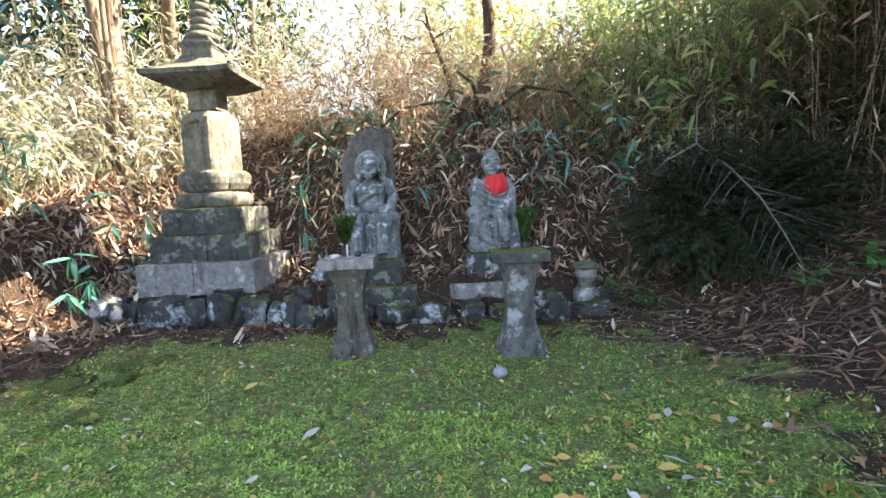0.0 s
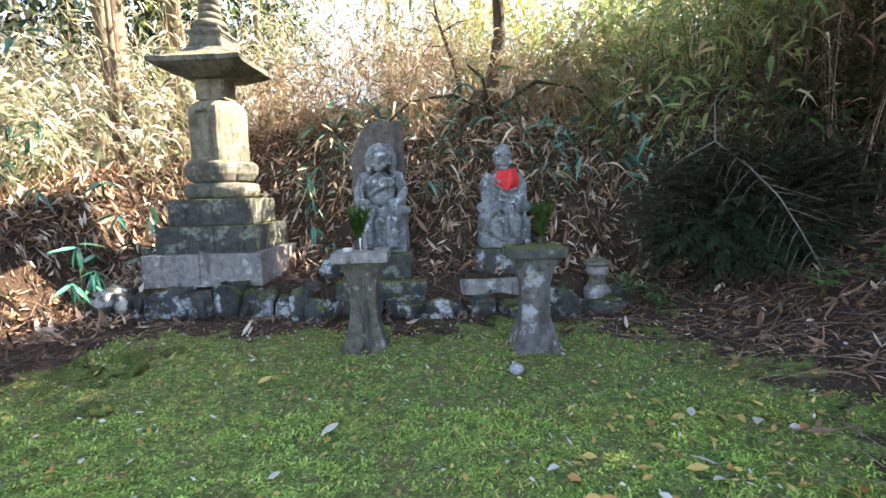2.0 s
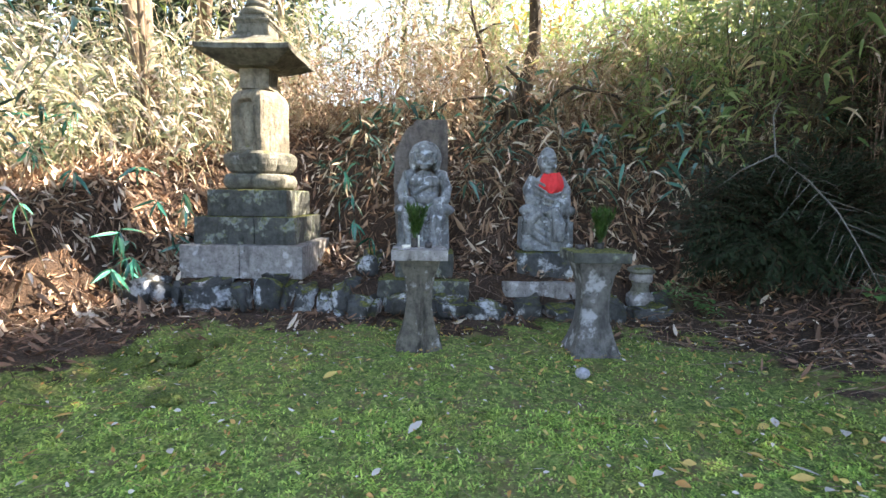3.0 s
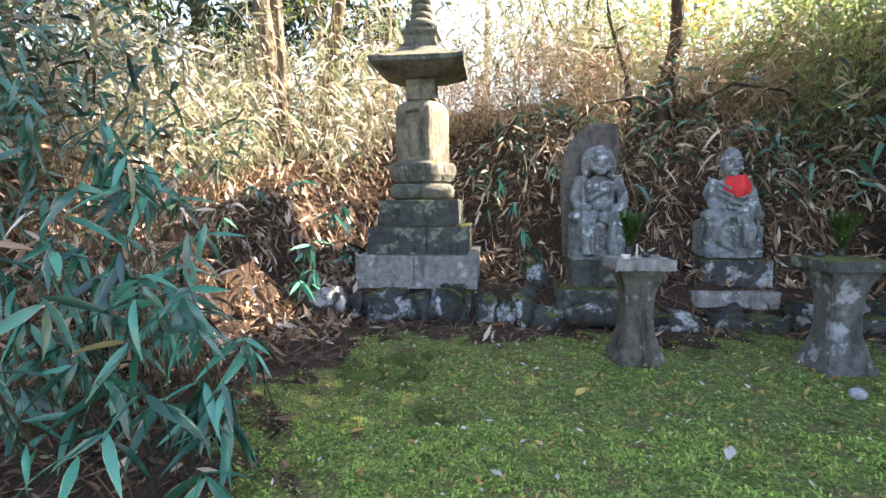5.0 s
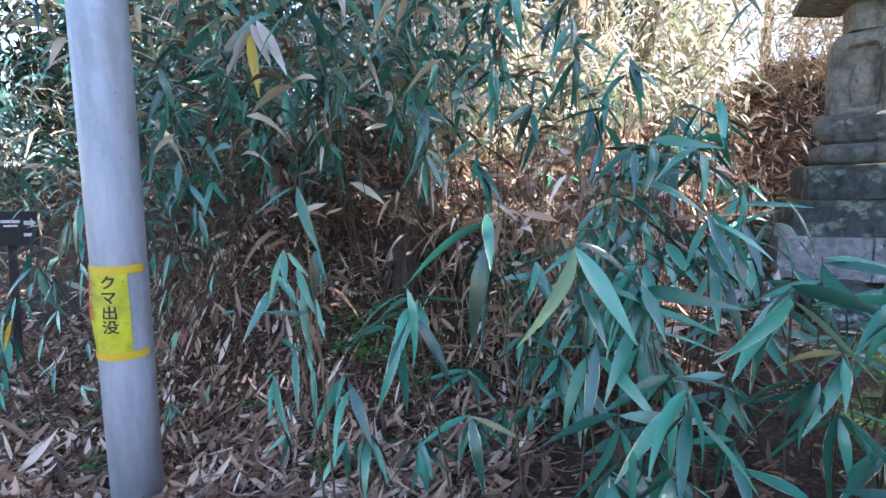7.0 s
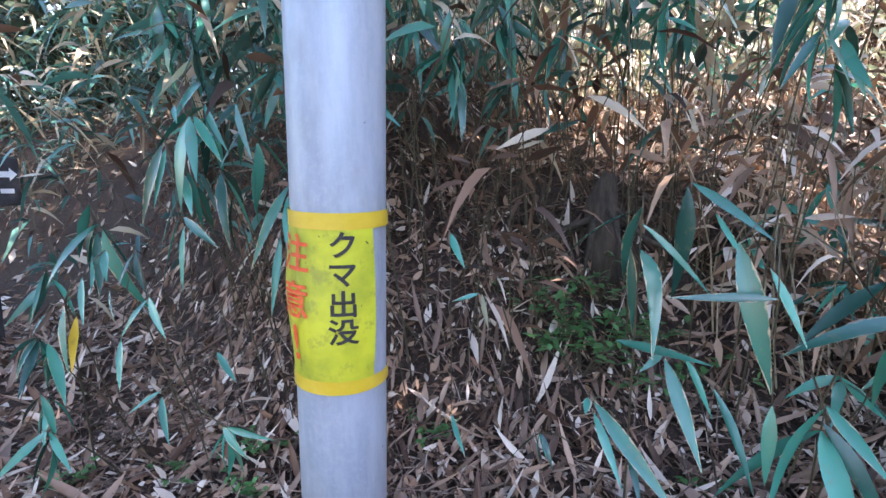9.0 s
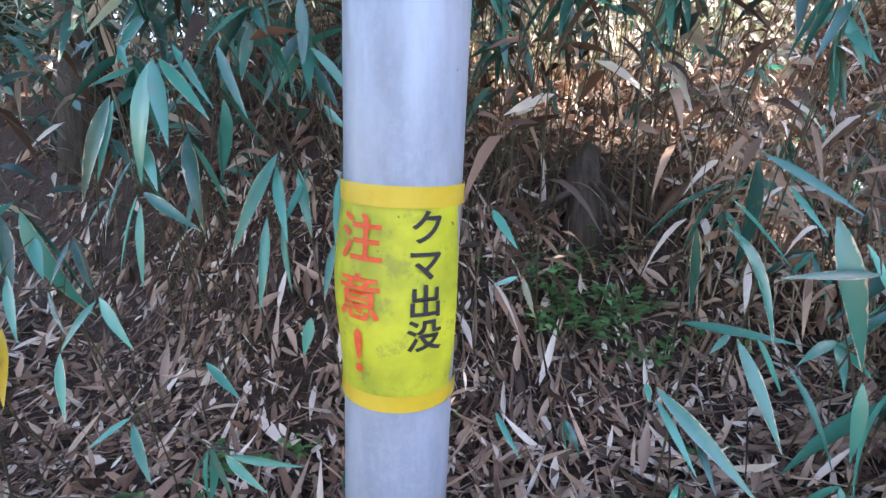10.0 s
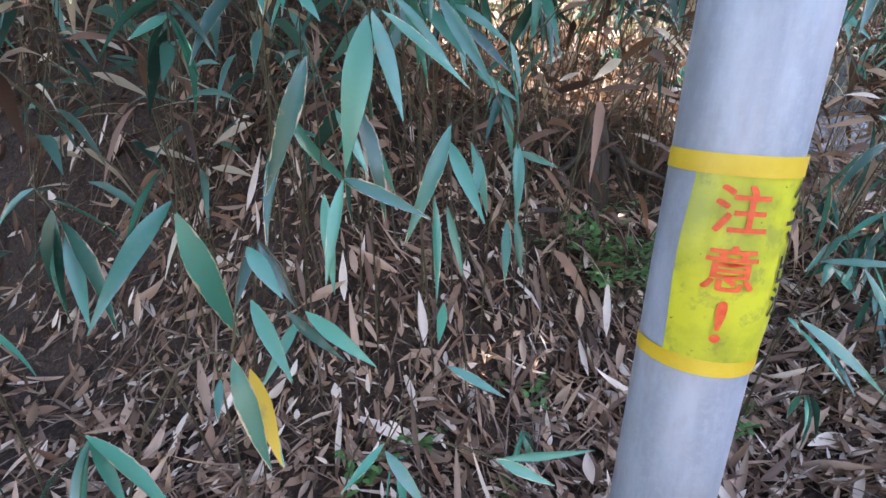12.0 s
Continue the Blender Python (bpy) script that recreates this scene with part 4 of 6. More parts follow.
# ---- black guide sign beside the path ----
BLACK = simple("black_paint", (0.012, 0.012, 0.015), (0.03, 0.03, 0.035), 30, 0.45, 0.1)
WHITE = simple("white_print", (0.72, 0.72, 0.72), (0.8, 0.8, 0.8), 30, 0.5, 0.05)
sx0, sy0 = -10.5, 3.34
gs = thing("guide_sign", "black guide signboard with white print on a dark post", "signboard", (sx0, sy0, z_at(sx0, sy0) - 0.05))
gs.matrix_basis = pose(sx0, sy0, z_at(sx0, sy0) - 0.05, 0, 3, 68)
sz0 = 0.66 - z_at(sx0, sy0) + 0.05     # lower edge of the board above the foot of the post
part("post", block(0.075, 0.07, sz0 + 0.1, 0.008, 2, 0.003), BLACK, gs)
bd = part("board", block(0.44, 0.05, 0.36, 0.01, 2, 0.002), BLACK, gs)
bd.location = (0.0, -0.065, sz0)
for px0, pz0, w, h in ((0, 0.25, 0.15, 0.03), (0, 0.205, 0.11, 0.02), (-0.14, 0.11, 0.08, 0.035), (0.14, 0.11, 0.08, 0.035)):
    ob = part("print_bar", block(w, 0.006, h, 0.002, 0, 0), WHITE, bd)
    ob.location = (px0, -0.029, pz0 - h / 2)
for px0, turn in ((-0.15, 0), (0.15, math.pi)):     # an arrow pointing each way
    bma = bmesh.new()
    bma.faces.new([bma.verts.new((x, 0, z)) for x, z in ((-0.055, 0), (-0.01, -0.05), (-0.01, -0.022), (0.045, -0.022), (0.045, 0.022), (-0.01, 0.022), (-0.01, 0.05))])
    bmesh.ops.translate(bma, vec=(0, 0.006, 0), verts=[v for v in bmesh.ops.extrude_face_region(bma, geom=bma.faces[:])["geom"] if isinstance(v, bmesh.types.BMVert)])
    ob = part("print_arrow", bma, WHITE, bd)
    ob.matrix_basis = Matrix.Translation((px0, -0.032, 0.235)) @ Matrix.Rotation(turn, 4, "Z")


# ---- bamboo grass ----
def unit(a):
    return a / np.linalg.norm(a, axis=-1, keepdims=True)


def thicket(name, label, xy, hmin, hmax, per, leaf, green, cane, low=0.35, lean=0.25, toward=(0.0, -0.3), width=0.16, cr=0.006, seg=4):
    """A stand of cane grass: thin culms with drooping blades on their upper part."""
    n = len(xy)
    A = np.column_stack([xy, height(xy[:, 0], xy[:, 1]) - 0.03])
    H = rng.uniform(hmin, hmax, n)
    B = A + np.column_stack([rng.normal(toward[0] * H, lean * H * 0.5), rng.normal(toward[1] * H, lean * H * 0.5), H])
    bend = np.column_stack([rng.normal(0, 0.05, n), rng.normal(0.05, 0.05, n), rng.uniform(0, 0.12, n)]) * H[:, None]
    top = thing(name, label, "bamboo grass", (0, 0, 0), kind="stuff")
    part("culm", sticks("culm", A, B, cr, cr * 0.45, bend, cane), None, top)
    m = n * per
    k = np.repeat(np.arange(n), per)
    t = 1 - (1 - low) * rng.random(m) ** 1.6
    P = A[k] + (B - A)[k] * t[:, None] + bend[k] * (4 * t * (1 - t))[:, None]
    az = rng.uniform(0, 2 * math.pi, m)
    out = np.column_stack([np.cos(az), np.sin(az), rng.uniform(-0.5, 0.7, m)])
    P = P + out * rng.uniform(0.01, 0.16, m)[:, None]
    L = rng.uniform(leaf * 0.55, leaf * 1.2, m)
    me = blades("blade", P, out, L, L * rng.uniform(width * 0.75, width * 1.2, m), rng.uniform(0.05, 1.15, m), 0.25, seg, rng.uniform(-1.2, 1.2, m), mat=green, flat=seg < 4)
    part("foliage", me, None, top)


def scatter(n, x0, x1, y0, y1, keep=None):
    out = np.zeros((0, 2))
    while len(out) < n:
        q = np.column_stack([rng.uniform(x0, x1, n), rng.uniform(y0, y1, n)])
        if keep is not None:
            q = q[keep(q[:, 0], q[:, 1])]
        out = np.vstack([out, q])
    return out[:n]


def past(x, y):
    return y - np.interp(x, FOOT_X, FOOT_Y)


# Leaf tint chosen per stand: SASA_SUN and SASA_LIT carry painted sunlight, SASA the shade.
thicket("sunlit_bamboo_thicket", "tall dense bamboo grass on the bank in sunlit-tinted yellow-green", scatter(520, -6.5, 0.3, 7.9, 12.5, lambda x, y: (past(x, y) > np.where(x < -0.8, 2.4, 1.7)) & ((x < -0.6) | (y > 8.75))), 1.1, 2.9, 16, 0.21, SASA_SUN, CANE, 0.2, 0.3, (0, -0.05), 0.2, 0.006)
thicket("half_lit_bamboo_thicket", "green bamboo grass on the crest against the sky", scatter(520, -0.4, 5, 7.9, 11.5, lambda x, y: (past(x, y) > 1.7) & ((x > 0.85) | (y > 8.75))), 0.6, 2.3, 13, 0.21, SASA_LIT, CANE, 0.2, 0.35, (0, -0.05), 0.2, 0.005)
thicket("far_bamboo_thicket", "tall bamboo grass filling the wood behind", scatter(420, -14, 9, 11.5, 17), 1.2, 3.6, 14, 0.28, SASA_LIT, CANE, 0.2, 0.3, (0, 0), seg=2)
thicket("dry_brush", "golden dry brush along the top of the bank", scatter(900, -3.4, 2.2, 7.5, 8.9, lambda x, y: ((x > -0.9) | (y > 8.3)) & ((np.abs(x - 0.1) > 0.55) | (y > 8.6))), 0.3, 1.15, 7, 0.17, LITTER_PALE, CANE, 0.1, 1.2, (0, -0.25), 0.13, 0.004, 3)
thicket("bank_bamboo", "green bamboo grass scattered over the leafy bank", scatter(90, -2.2, 3.0, 6.4, 8.2, lambda x, y: past(x, y) > 0.3), 0.25, 0.8, 9, 0.22, SASA, CANE_GREEN, 0.3, 0.5, width=0.2)
thicket("withered_bamboo", "withered pale bamboo leaves over the leafy bank", scatter(130, -1.7, 2.6, 6.3, 8.2, lambda x, y: past(x, y) > 0.15), 0.1, 0.45, 7, 0.2, LITTER_PALE, CANE, 0.2, 0.9)
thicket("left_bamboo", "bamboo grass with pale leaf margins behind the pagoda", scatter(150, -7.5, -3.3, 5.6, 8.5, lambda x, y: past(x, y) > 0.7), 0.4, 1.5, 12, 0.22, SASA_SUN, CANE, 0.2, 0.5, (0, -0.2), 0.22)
thicket("tall_bamboo", "tall dark green bamboo grass hanging over the bank", scatter(120, -10.5, -4.3, 3.2, 6.2, lambda x, y: (past(x, y) > 0.45) & (past(x, y) < 2.3) & (x < -4.3 - 0.35 * (y - 3.2))), 1.4, 2.6, 24, 0.25, SASA, CANE_GREEN, 0.35, 0.6, (0, -0.25), 0.21, 0.004)
thicket("dark_bank_bamboo", "dark green bamboo grass crowding the shaded bank", scatter(45, -10.0, -7.1, 3.6, 5.6), 0.9, 2.4, 20, 0.25, SASA, CANE_GREEN, 0.15, 0.5, (0, -0.2), 0.2, 0.004)
thicket("withered_hanging_bamboo", "withered tan bamboo leaves hanging below the tall bamboo", scatter(70, -8.5, -4.2, 3.2, 5.6, lambda x, y: (past(x, y) > 0.1) & (past(x, y) < 1.6)), 0.7, 1.9, 9, 0.22, LITTER, CANE_GREEN, 0.2, 0.6, (0, -0.25), 0.19, 0.004)
# Dry reeds take the pale leaf colour to stand for light falling on them.
thicket("dry_reeds", "dry brown bamboo stalks with ragged leaves on the bank", scatter(75, -5.5, -4.15, 3.7, 4.7, lambda x, y: x < -4.1 - 0.5 * (y - 4.0)), 0.5, 1.35, 12, 0.19, LITTER_PALE, CANE, 0.1, 0.45, (0, -0.1), 0.2, 0.005)
# Dead stems with pale leaves, which lighten the dark corner in place of light.
thicket("brown_hanging_bamboo", "brown dead bamboo stems hanging in the dark thicket", scatter(110, 3.3, 5.0, 5.2, 6.5), 2.2, 4.2, 12, 0.2, LITTER_PALE, TWIG, 0.15, 0.3, (0, -0.12), 0.14, 0.006, 3)
# One wood in two tints: sunlit leaf colour here, dark shade colour further left.
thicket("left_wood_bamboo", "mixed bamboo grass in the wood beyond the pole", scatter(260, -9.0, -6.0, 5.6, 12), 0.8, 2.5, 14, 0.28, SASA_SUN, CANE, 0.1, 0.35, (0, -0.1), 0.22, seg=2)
thicket("dark_wood_bamboo", "bamboo grass beyond the pole, shaded by its dark green leaf tint", scatter(420, -20, -8.6, 5.4, 11), 0.8, 2.6, 15, 0.34, SASA, CANE_GREEN, 0.05, 0.35, (0, -0.15), 0.2, seg=2)
# Sun hardly reaches this stand; the half-lit leaf tint brightens it instead.
thicket("shaded_bamboo_thicket", "green bamboo grass above the bank in a half-lit leaf tint", scatter(360, 1.3, 5.6, 6.4, 9.6, lambda x, y: past(x, y) > np.where(x > 2.0, 0.5, 1.0)), 0.5, 1.8, 14, 0.21, SASA_LIT, CANE_GREEN, 0.15, 0.4, (0, -0.1), 0.2)
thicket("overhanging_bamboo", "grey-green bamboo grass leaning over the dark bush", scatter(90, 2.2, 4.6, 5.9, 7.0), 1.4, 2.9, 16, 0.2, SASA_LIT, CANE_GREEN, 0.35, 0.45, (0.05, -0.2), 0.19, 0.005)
thicket("far_left_bamboo", "distant bamboo grass closing off the path", scatter(600, -34, -12.5, 0.5, 12, lambda x, y: (y > 3.2) | (x < -22)), 1.8, 4.5, 16, 0.5, SASA, CANE_GREEN, 0.02, 0.3, (0, 0), seg=2)

BLADE_MESHES = []
for i, (dr, wd) in enumerate(((0.16, 0.175), (0.32, 0.155), (0.5, 0.175), (0.05, 0.16))):
    me = blades("blade", [[0, 0, 0]], [[1, 0, 0.0]], 1.0, wd, dr, 0.28, 8, np.array([0.0]), 0.32)
    me.materials.append(SASA_ONE)
    BLADE_MESHES.append(me)


def bamboo_plant(base, tip, leaves, label="green bamboo grass plant with arching drooping leaves"):
    """One plant: culm to its tip and single blades (t along the culm, azimuth, rise, length, twist)."""
    bx, by = base
    bz = z_at(bx, by) - 0.02
    top = thing("bamboo_grass", label, "bamboo grass", (bx, by, bz), "bamboo grass by the path")
    v = Vector(tip) - Vector((bx, by, bz))
    pts = [v * t + Vector((0, 0, 0.28 * v.length * t * (1 - t))) for t in (0, 0.2, 0.4, 0.6, 0.8, 0.92, 1)]
    bm = bmesh.new()
    tube(bm, pts, [0.0045, 0.004, 0.0035, 0.003, 0.0025, 0.002, 0.0015], 6)
    part("culm", bm, CANE_GREEN, top, smooth=True)
    for i, (t, az, rise, ln, tw) in enumerate(leaves):
        p = v * t + Vector((0, 0, 0.28 * v.length * t * (1 - t)))
        ob = part("blade", BLADE_MESHES[i % 4], None, top)
        ob.matrix_basis = Matrix.Translation(p) @ Matrix.Rotation(radians(az), 4, "Z") @ Matrix.Rotation(radians(-rise), 4, "Y") @ Matrix.Rotation(radians(tw), 4, "X") @ Matrix.Scale(ln, 4)


def whorl(n, az0, spread, rise0, rise1, ln=0.27):
    return [(float(rng.uniform(0.82, 1.0)), az0 + (i / max(1, n - 1) - 0.5) * spread + float(rng.normal(0, 12)), float(rng.uniform(rise0, rise1)),
             ln * float(rng.uniform(0.7, 1.15)), float(rng.normal(0, 30))) for i in range(n)]


# the clump beside the moss, a dome of arching plants
for i in range(62):
    a, r = rng.uniform(0, 2 * math.pi), math.sqrt(rng.random())
    tx, ty = -4.2 + 1.12 * r * math.cos(a), 2.78 + 0.58 * r * math.sin(a) + (0.22 if r * math.cos(a) < -0.15 else 0.0)
    if tx < -4.5:
        ty = max(ty, 2.55)
    tz = z_at(tx, ty) + 0.16 + (1.1 - 0.75 * r * r) * rng.uniform(0.05, 1.0)
    bx, by = tx + rng.normal(0.0, 0.12), ty + rng.uniform(0.05, 0.3)
    bamboo_plant((bx, by), (tx, ty, tz), whorl(int(rng.integers(4, 8)), -95 + rng.normal(0, 35), 190, -65, 5, 0.25))
for tip, n, az in (((-4.63, 2.21, 1.08), 7, -80), ((-4.94, 2.27, 0.82), 7, -110), ((-4.4, 2.3, 1.0), 7, -60), ((-3.85, 2.55, 0.85), 6, -60),
                   ((-3.4, 2.5, 0.5), 7, -50), ((-3.2, 2.7, 0.32), 7, -40), ((-3.15, 2.45, 0.2), 6, -60), ((-3.5, 2.9, 0.8), 7, -50), ((-3.3, 3.1, 0.55), 7, -40), ((-5.45, 2.55, 0.35), 5, -110), ((-3.75, 3.2, 0.8), 6, -60), ((-4.1, 3.5, 1.35), 5, -70),
                   ((-3.55, 2.75, 0.35), 6, -60), ((-4.1, 2.3, 0.6), 7, -80)):
    bamboo_plant((tip[0] + 0.05, tip[1] + 0.22), tip, whorl(n, az, 180, -60, -5, 0.28))
# taller plants leaning out of the bank
for i in range(48):
    tx = rng.uniform(-7.6, -4.2)
    ty = 3.15 + 0.75 * rng.random() + 0.25 * max(0.0, tx + 5.0)
    tz = rng.uniform(1.35, 2.5)
    bamboo_plant((tx + rng.normal(0, 0.12), ty + rng.uniform(0.25, 0.6)), (tx, ty, tz), whorl(int(rng.integers(6, 10)), -95 + rng.normal(0, 40), 230, -80, -15, 0.25), "tall green bamboo grass leaning out of the bank")
for i in range(26):
    tx, ty = rng.uniform(-4.5, -3.75), rng.uniform(3.0, 3.8)
    bamboo_plant((tx - rng.uniform(0, 0.2), ty + rng.uniform(0.1, 0.3)), (tx, ty, rng.uniform(0.5, 1.55)), whorl(int(rng.integers(5, 8)), -70 + rng.normal(0, 35), 220, -65, 0, 0.27))
for i in range(7):
    left = i < 4
    tx, ty, tz = (rng.uniform(-8.0, -6.95), rng.uniform(2.4, 2.95), rng.uniform(0.75, 1.25)) if left else (rng.uniform(-5.9, -5.2), rng.uniform(2.5, 2.85), rng.uniform(0.25, 0.95))
    bamboo_plant((tx + rng.normal(0, 0.1), ty + rng.uniform(0.3, 0.5)), (tx, ty, tz), whorl(4, -80 + rng.normal(0, 45), 240, -80, -10, 0.31))
for tip, n, az in (((-1.75, 6.05, 0.95), 6, -80), ((-1.85, 6.35, 1.25), 6, -60), ((-1.35, 6.6, 1.65), 4, -90), ((-2.0, 6.75, 1.5), 6, -70), ((-1.6, 6.2, 0.75), 6, -100), ((0.95, 7.1, 2.2), 5, -60), ((1.2, 6.9, 2.0), 5, -50), ((-0.35, 6.6, 1.4), 3, -80)):
    bamboo_plant((tip[0] + 0.05, tip[1] + 0.15), tip, whorl(n, az, 190, -75, -20, 0.24), "green bamboo grass growing on the leafy bank")
for i in range(12):
    tx, ty = rng.uniform(-5.4, -4.5), rng.uniform(3.5, 4.5)
    bamboo_plant((tx + rng.normal(0, 0.1), ty + rng.uniform(0.05, 0.2)), (tx, ty, z_at(tx, ty) + rng.uniform(0.3, 0.75)), whorl(5, -90 + rng.normal(0, 40), 220, -70, 0, 0.25))
for i in range(26):
    tx, ty = rng.uniform(-5.7, -3.6), rng.uniform(5.0, 6.7)
    bamboo_plant((tx + rng.normal(0, 0.1), ty + rng.uniform(0.05, 0.25)), (tx, ty, z_at(tx, ty) + rng.uniform(0.2, 0.95)), whorl(6, -90 + rng.normal(0, 50), 240, -75, 5, 0.24), "green bamboo grass growing on the leafy bank")
for i in range(8):
    tx, ty = rng.uniform(-8.3, -6.95), rng.uniform(2.65, 3.3)
    bamboo_plant((tx + rng.normal(0, 0.1), ty + rng.uniform(0.25, 0.5)), (tx, ty, rng.uniform(1.1, 2.0)), whorl(8, -85 + rng.normal(0, 45), 250, -85, -20, 0.27), "tall green bamboo grass leaning out of the bank")
# plants round the pole
for tip, n, az, ln in (((-5.5, 2.6, 0.0), 5, -70, 0.22), ((-5.9, 2.6, -0.05), 4, -30, 0.17), ((-7.95, 2.3, 0.3), 5, -100, 0.25), ((-7.75, 2.15, 0.05), 5, -60, 0.2), ((-7.3, 2.5, -0.05), 5, -40, 0.18),
                       ((-6.9, 2.65, -0.12), 5, -60, 0.15), ((-8.1, 2.6, 0.75), 6, -90, 0.27), ((-6.9, 2.95, 1.1), 5, -90, 0.22), ((-6.2, 2.9, -0.08), 4, -70, 0.14), ((-8.4, 2.5, 0.2), 6, -80, 0.25),
                       ((-8.0, 2.28, 0.08), 6, -60, 0.2), ((-8.25, 2.5, 0.55), 6, -70, 0.22), ((-5.35, 2.55, 0.1), 5, -60, 0.24)):
    bamboo_plant((tip[0] + rng.normal(0, 0.1), tip[1] + 0.35), tip, whorl(n, az, 170, -75, -25, ln))


def hero_plant(base, node, leaves):
    """A plant whose few large blades hang from twigs off one node; each blade runs from its stalk to its tip."""
    bx, by = base
    o = Vector((bx, by, z_at(bx, by) - 0.02))
    top = thing("bamboo_grass", "broad-leaved bamboo grass with withered yellow leaf margins", "bamboo grass", o, "bamboo grass by the path")
    nd = Vector(node) - o
    bm = bmesh.new()
    pts = [nd * t + Vector((0, 0, (0.16 * nd.length + 0.05) * 4 * t * (1 - t))) for t in (0, 0.25, 0.5, 0.75, 0.9, 1)]
    tube(bm, pts, [0.0045, 0.004, 0.0035, 0.003, 0.0025, 0.002], 6)
    part("culm", bm, CANE_GREEN, top, smooth=True)
    for i, (p, q, wide) in enumerate(leaves):
        p, q = Vector(p) - o, Vector(q) - o
        d = q - p
        stalk = top
        if (p - nd).length > 0.02:
            bm = bmesh.new()
            tube(bm, [nd, nd.lerp(p, 0.5) + Vector((0, 0, 0.03)), p], [0.0022, 0.0018, 0.0015], 5)
            stalk = part("twig", bm, CANE_GREEN, top, smooth=True)
        x = d.normalized()
        n = Vector((rng.normal(0, 0.35), -1.0, 0.55 + rng.normal(0, 0.25)))
        y = n.cross(x).normalized()
        ob = part("blade", BLADE_MESHES[3 if i % 3 else 0], None, stalk)
        m = Matrix((x, y, x.cross(y))).transposed().to_4x4()
        ob.matrix_basis = Matrix.Translation(p) @ m @ Matrix.Diagonal((d.length, d.length * wide / 0.19, d.length, 1))


hero_plant((-5.20, 2.95), (-5.75, 2.76, 0.86), (((-5.76, 2.75, 0.85), (-5.76, 2.70, 0.53), 0.20), ((-5.75, 2.75, 0.86), (-5.57, 2.60, 0.73), 0.13), ((-5.69, 2.72, 0.78), (-5.63, 2.62, 0.67), 0.12)))
hero_plant((-5.00, 2.75), (-5.57, 2.60, 0.77), (((-5.66, 2.55, 0.73), (-5.58, 2.45, 0.39), 0.17), ((-5.58, 2.50, 0.61), (-5.81, 2.42, 0.62), 0.12), ((-5.59, 2.55, 0.67), (-5.51, 2.50, 0.50), 0.15), ((-5.57, 2.50, 0.35), (-5.58, 2.45, 0.16), 0.18)))
hero_plant((-5.55, 2.95), (-5.80, 2.66, 0.39), (((-5.90, 2.72, 0.67), (-5.88, 2.70, 0.41), 0.13), ((-5.93, 2.66, 0.41), (-5.70, 2.52, 0.43), 0.13), ((-5.80, 2.62, 0.39), (-5.70, 2.50, 0.14), 0.17), ((-5.68, 2.60, 0.33), (-5.57, 2.48, 0.13), 0.13), ((-5.75, 2.64, 0.40), (-5.67, 2.60, 0.24), 0.15), ((-5.80, 2.66, 0.39), (-5.86, 2.62, 0.34), 0.30)))
hero_plant((-5.80, 2.95), (-5.98, 2.64, 0.23), (((-5.98, 2.64, 0.22), (-5.75, 2.45, 0.03), 0.14), ((-5.98, 2.63, 0.19), (-5.89, 2.50, 0.05), 0.16), ((-5.88, 2.60, 0.12), (-5.84, 2.50, -0.00), 0.16), ((-6.00, 2.66, 0.22), (-6.00, 2.60, 0.20), 0.40)))
hero_plant((-6.20, 3.10), (-6.45, 2.70, 0.70), (((-6.45, 2.70, 0.70), (-6.38, 2.60, 0.62), 0.20), ((-6.36, 2.75, 0.49), (-6.32, 2.68, 0.39), 0.20), ((-6.37, 2.75, 0.49), (-6.45, 2.70, 0.47), 0.20), ((-6.42, 2.60, 0.12), (-6.35, 2.50, 0.05), 0.15)))
hero_plant((-7.35, 2.95), (-7.34, 2.52, 1.10), (((-7.34, 2.52, 1.09), (-7.41, 2.46, 0.78), 0.22), ((-7.33, 2.52, 1.10), (-7.27, 2.46, 0.88), 0.22), ((-7.31, 2.52, 1.10), (-7.13, 2.44, 0.95), 0.17), ((-7.29, 2.55, 1.14), (-7.15, 2.47, 0.99), 0.12), ((-7.42, 2.55, 0.90), (-7.35, 2.50, 0.76), 0.25), ((-7.18, 2.58, 1.14), (-7.07, 2.50, 0.95), 0.18), ((-7.49, 2.60, 1.15), (-7.44, 2.55, 1.09), 0.30)))
hero_plant((-7.60, 2.90), (-7.46, 2.52, 1.02), (((-7.47, 2.52, 1.01), (-7.57, 2.44, 0.73), 0.16), ((-7.49, 2.55, 1.00), (-7.54, 2.50, 0.78), 0.14), ((-7.41, 2.50, 0.75), (-7.47, 2.44, 0.52), 0.20), ((-7.41, 2.52, 0.75), (-7.22, 2.45, 0.67), 0.17), ((-7.46, 2.56, 0.71), (-7.45, 2.50, 0.47), 0.16)))
hero_plant((-7.00, 3.05), (-7.12, 2.76, 0.86), (((-7.12, 2.75, 0.85), (-7.26, 2.62, 0.55), 0.15), ((-7.13, 2.75, 0.81), (-7.05, 2.62, 0.60), 0.20), ((-7.04, 2.74, 0.76), (-7.07, 2.66, 0.65), 0.25), ((-7.06, 2.76, 0.80), (-7.01, 2.70, 0.60), 0.18), ((-7.17, 2.74, 0.65), (-7.17, 2.65, 0.36), 0.13), ((-7.13, 2.76, 0.62), (-7.09, 2.70, 0.41), 0.14)))
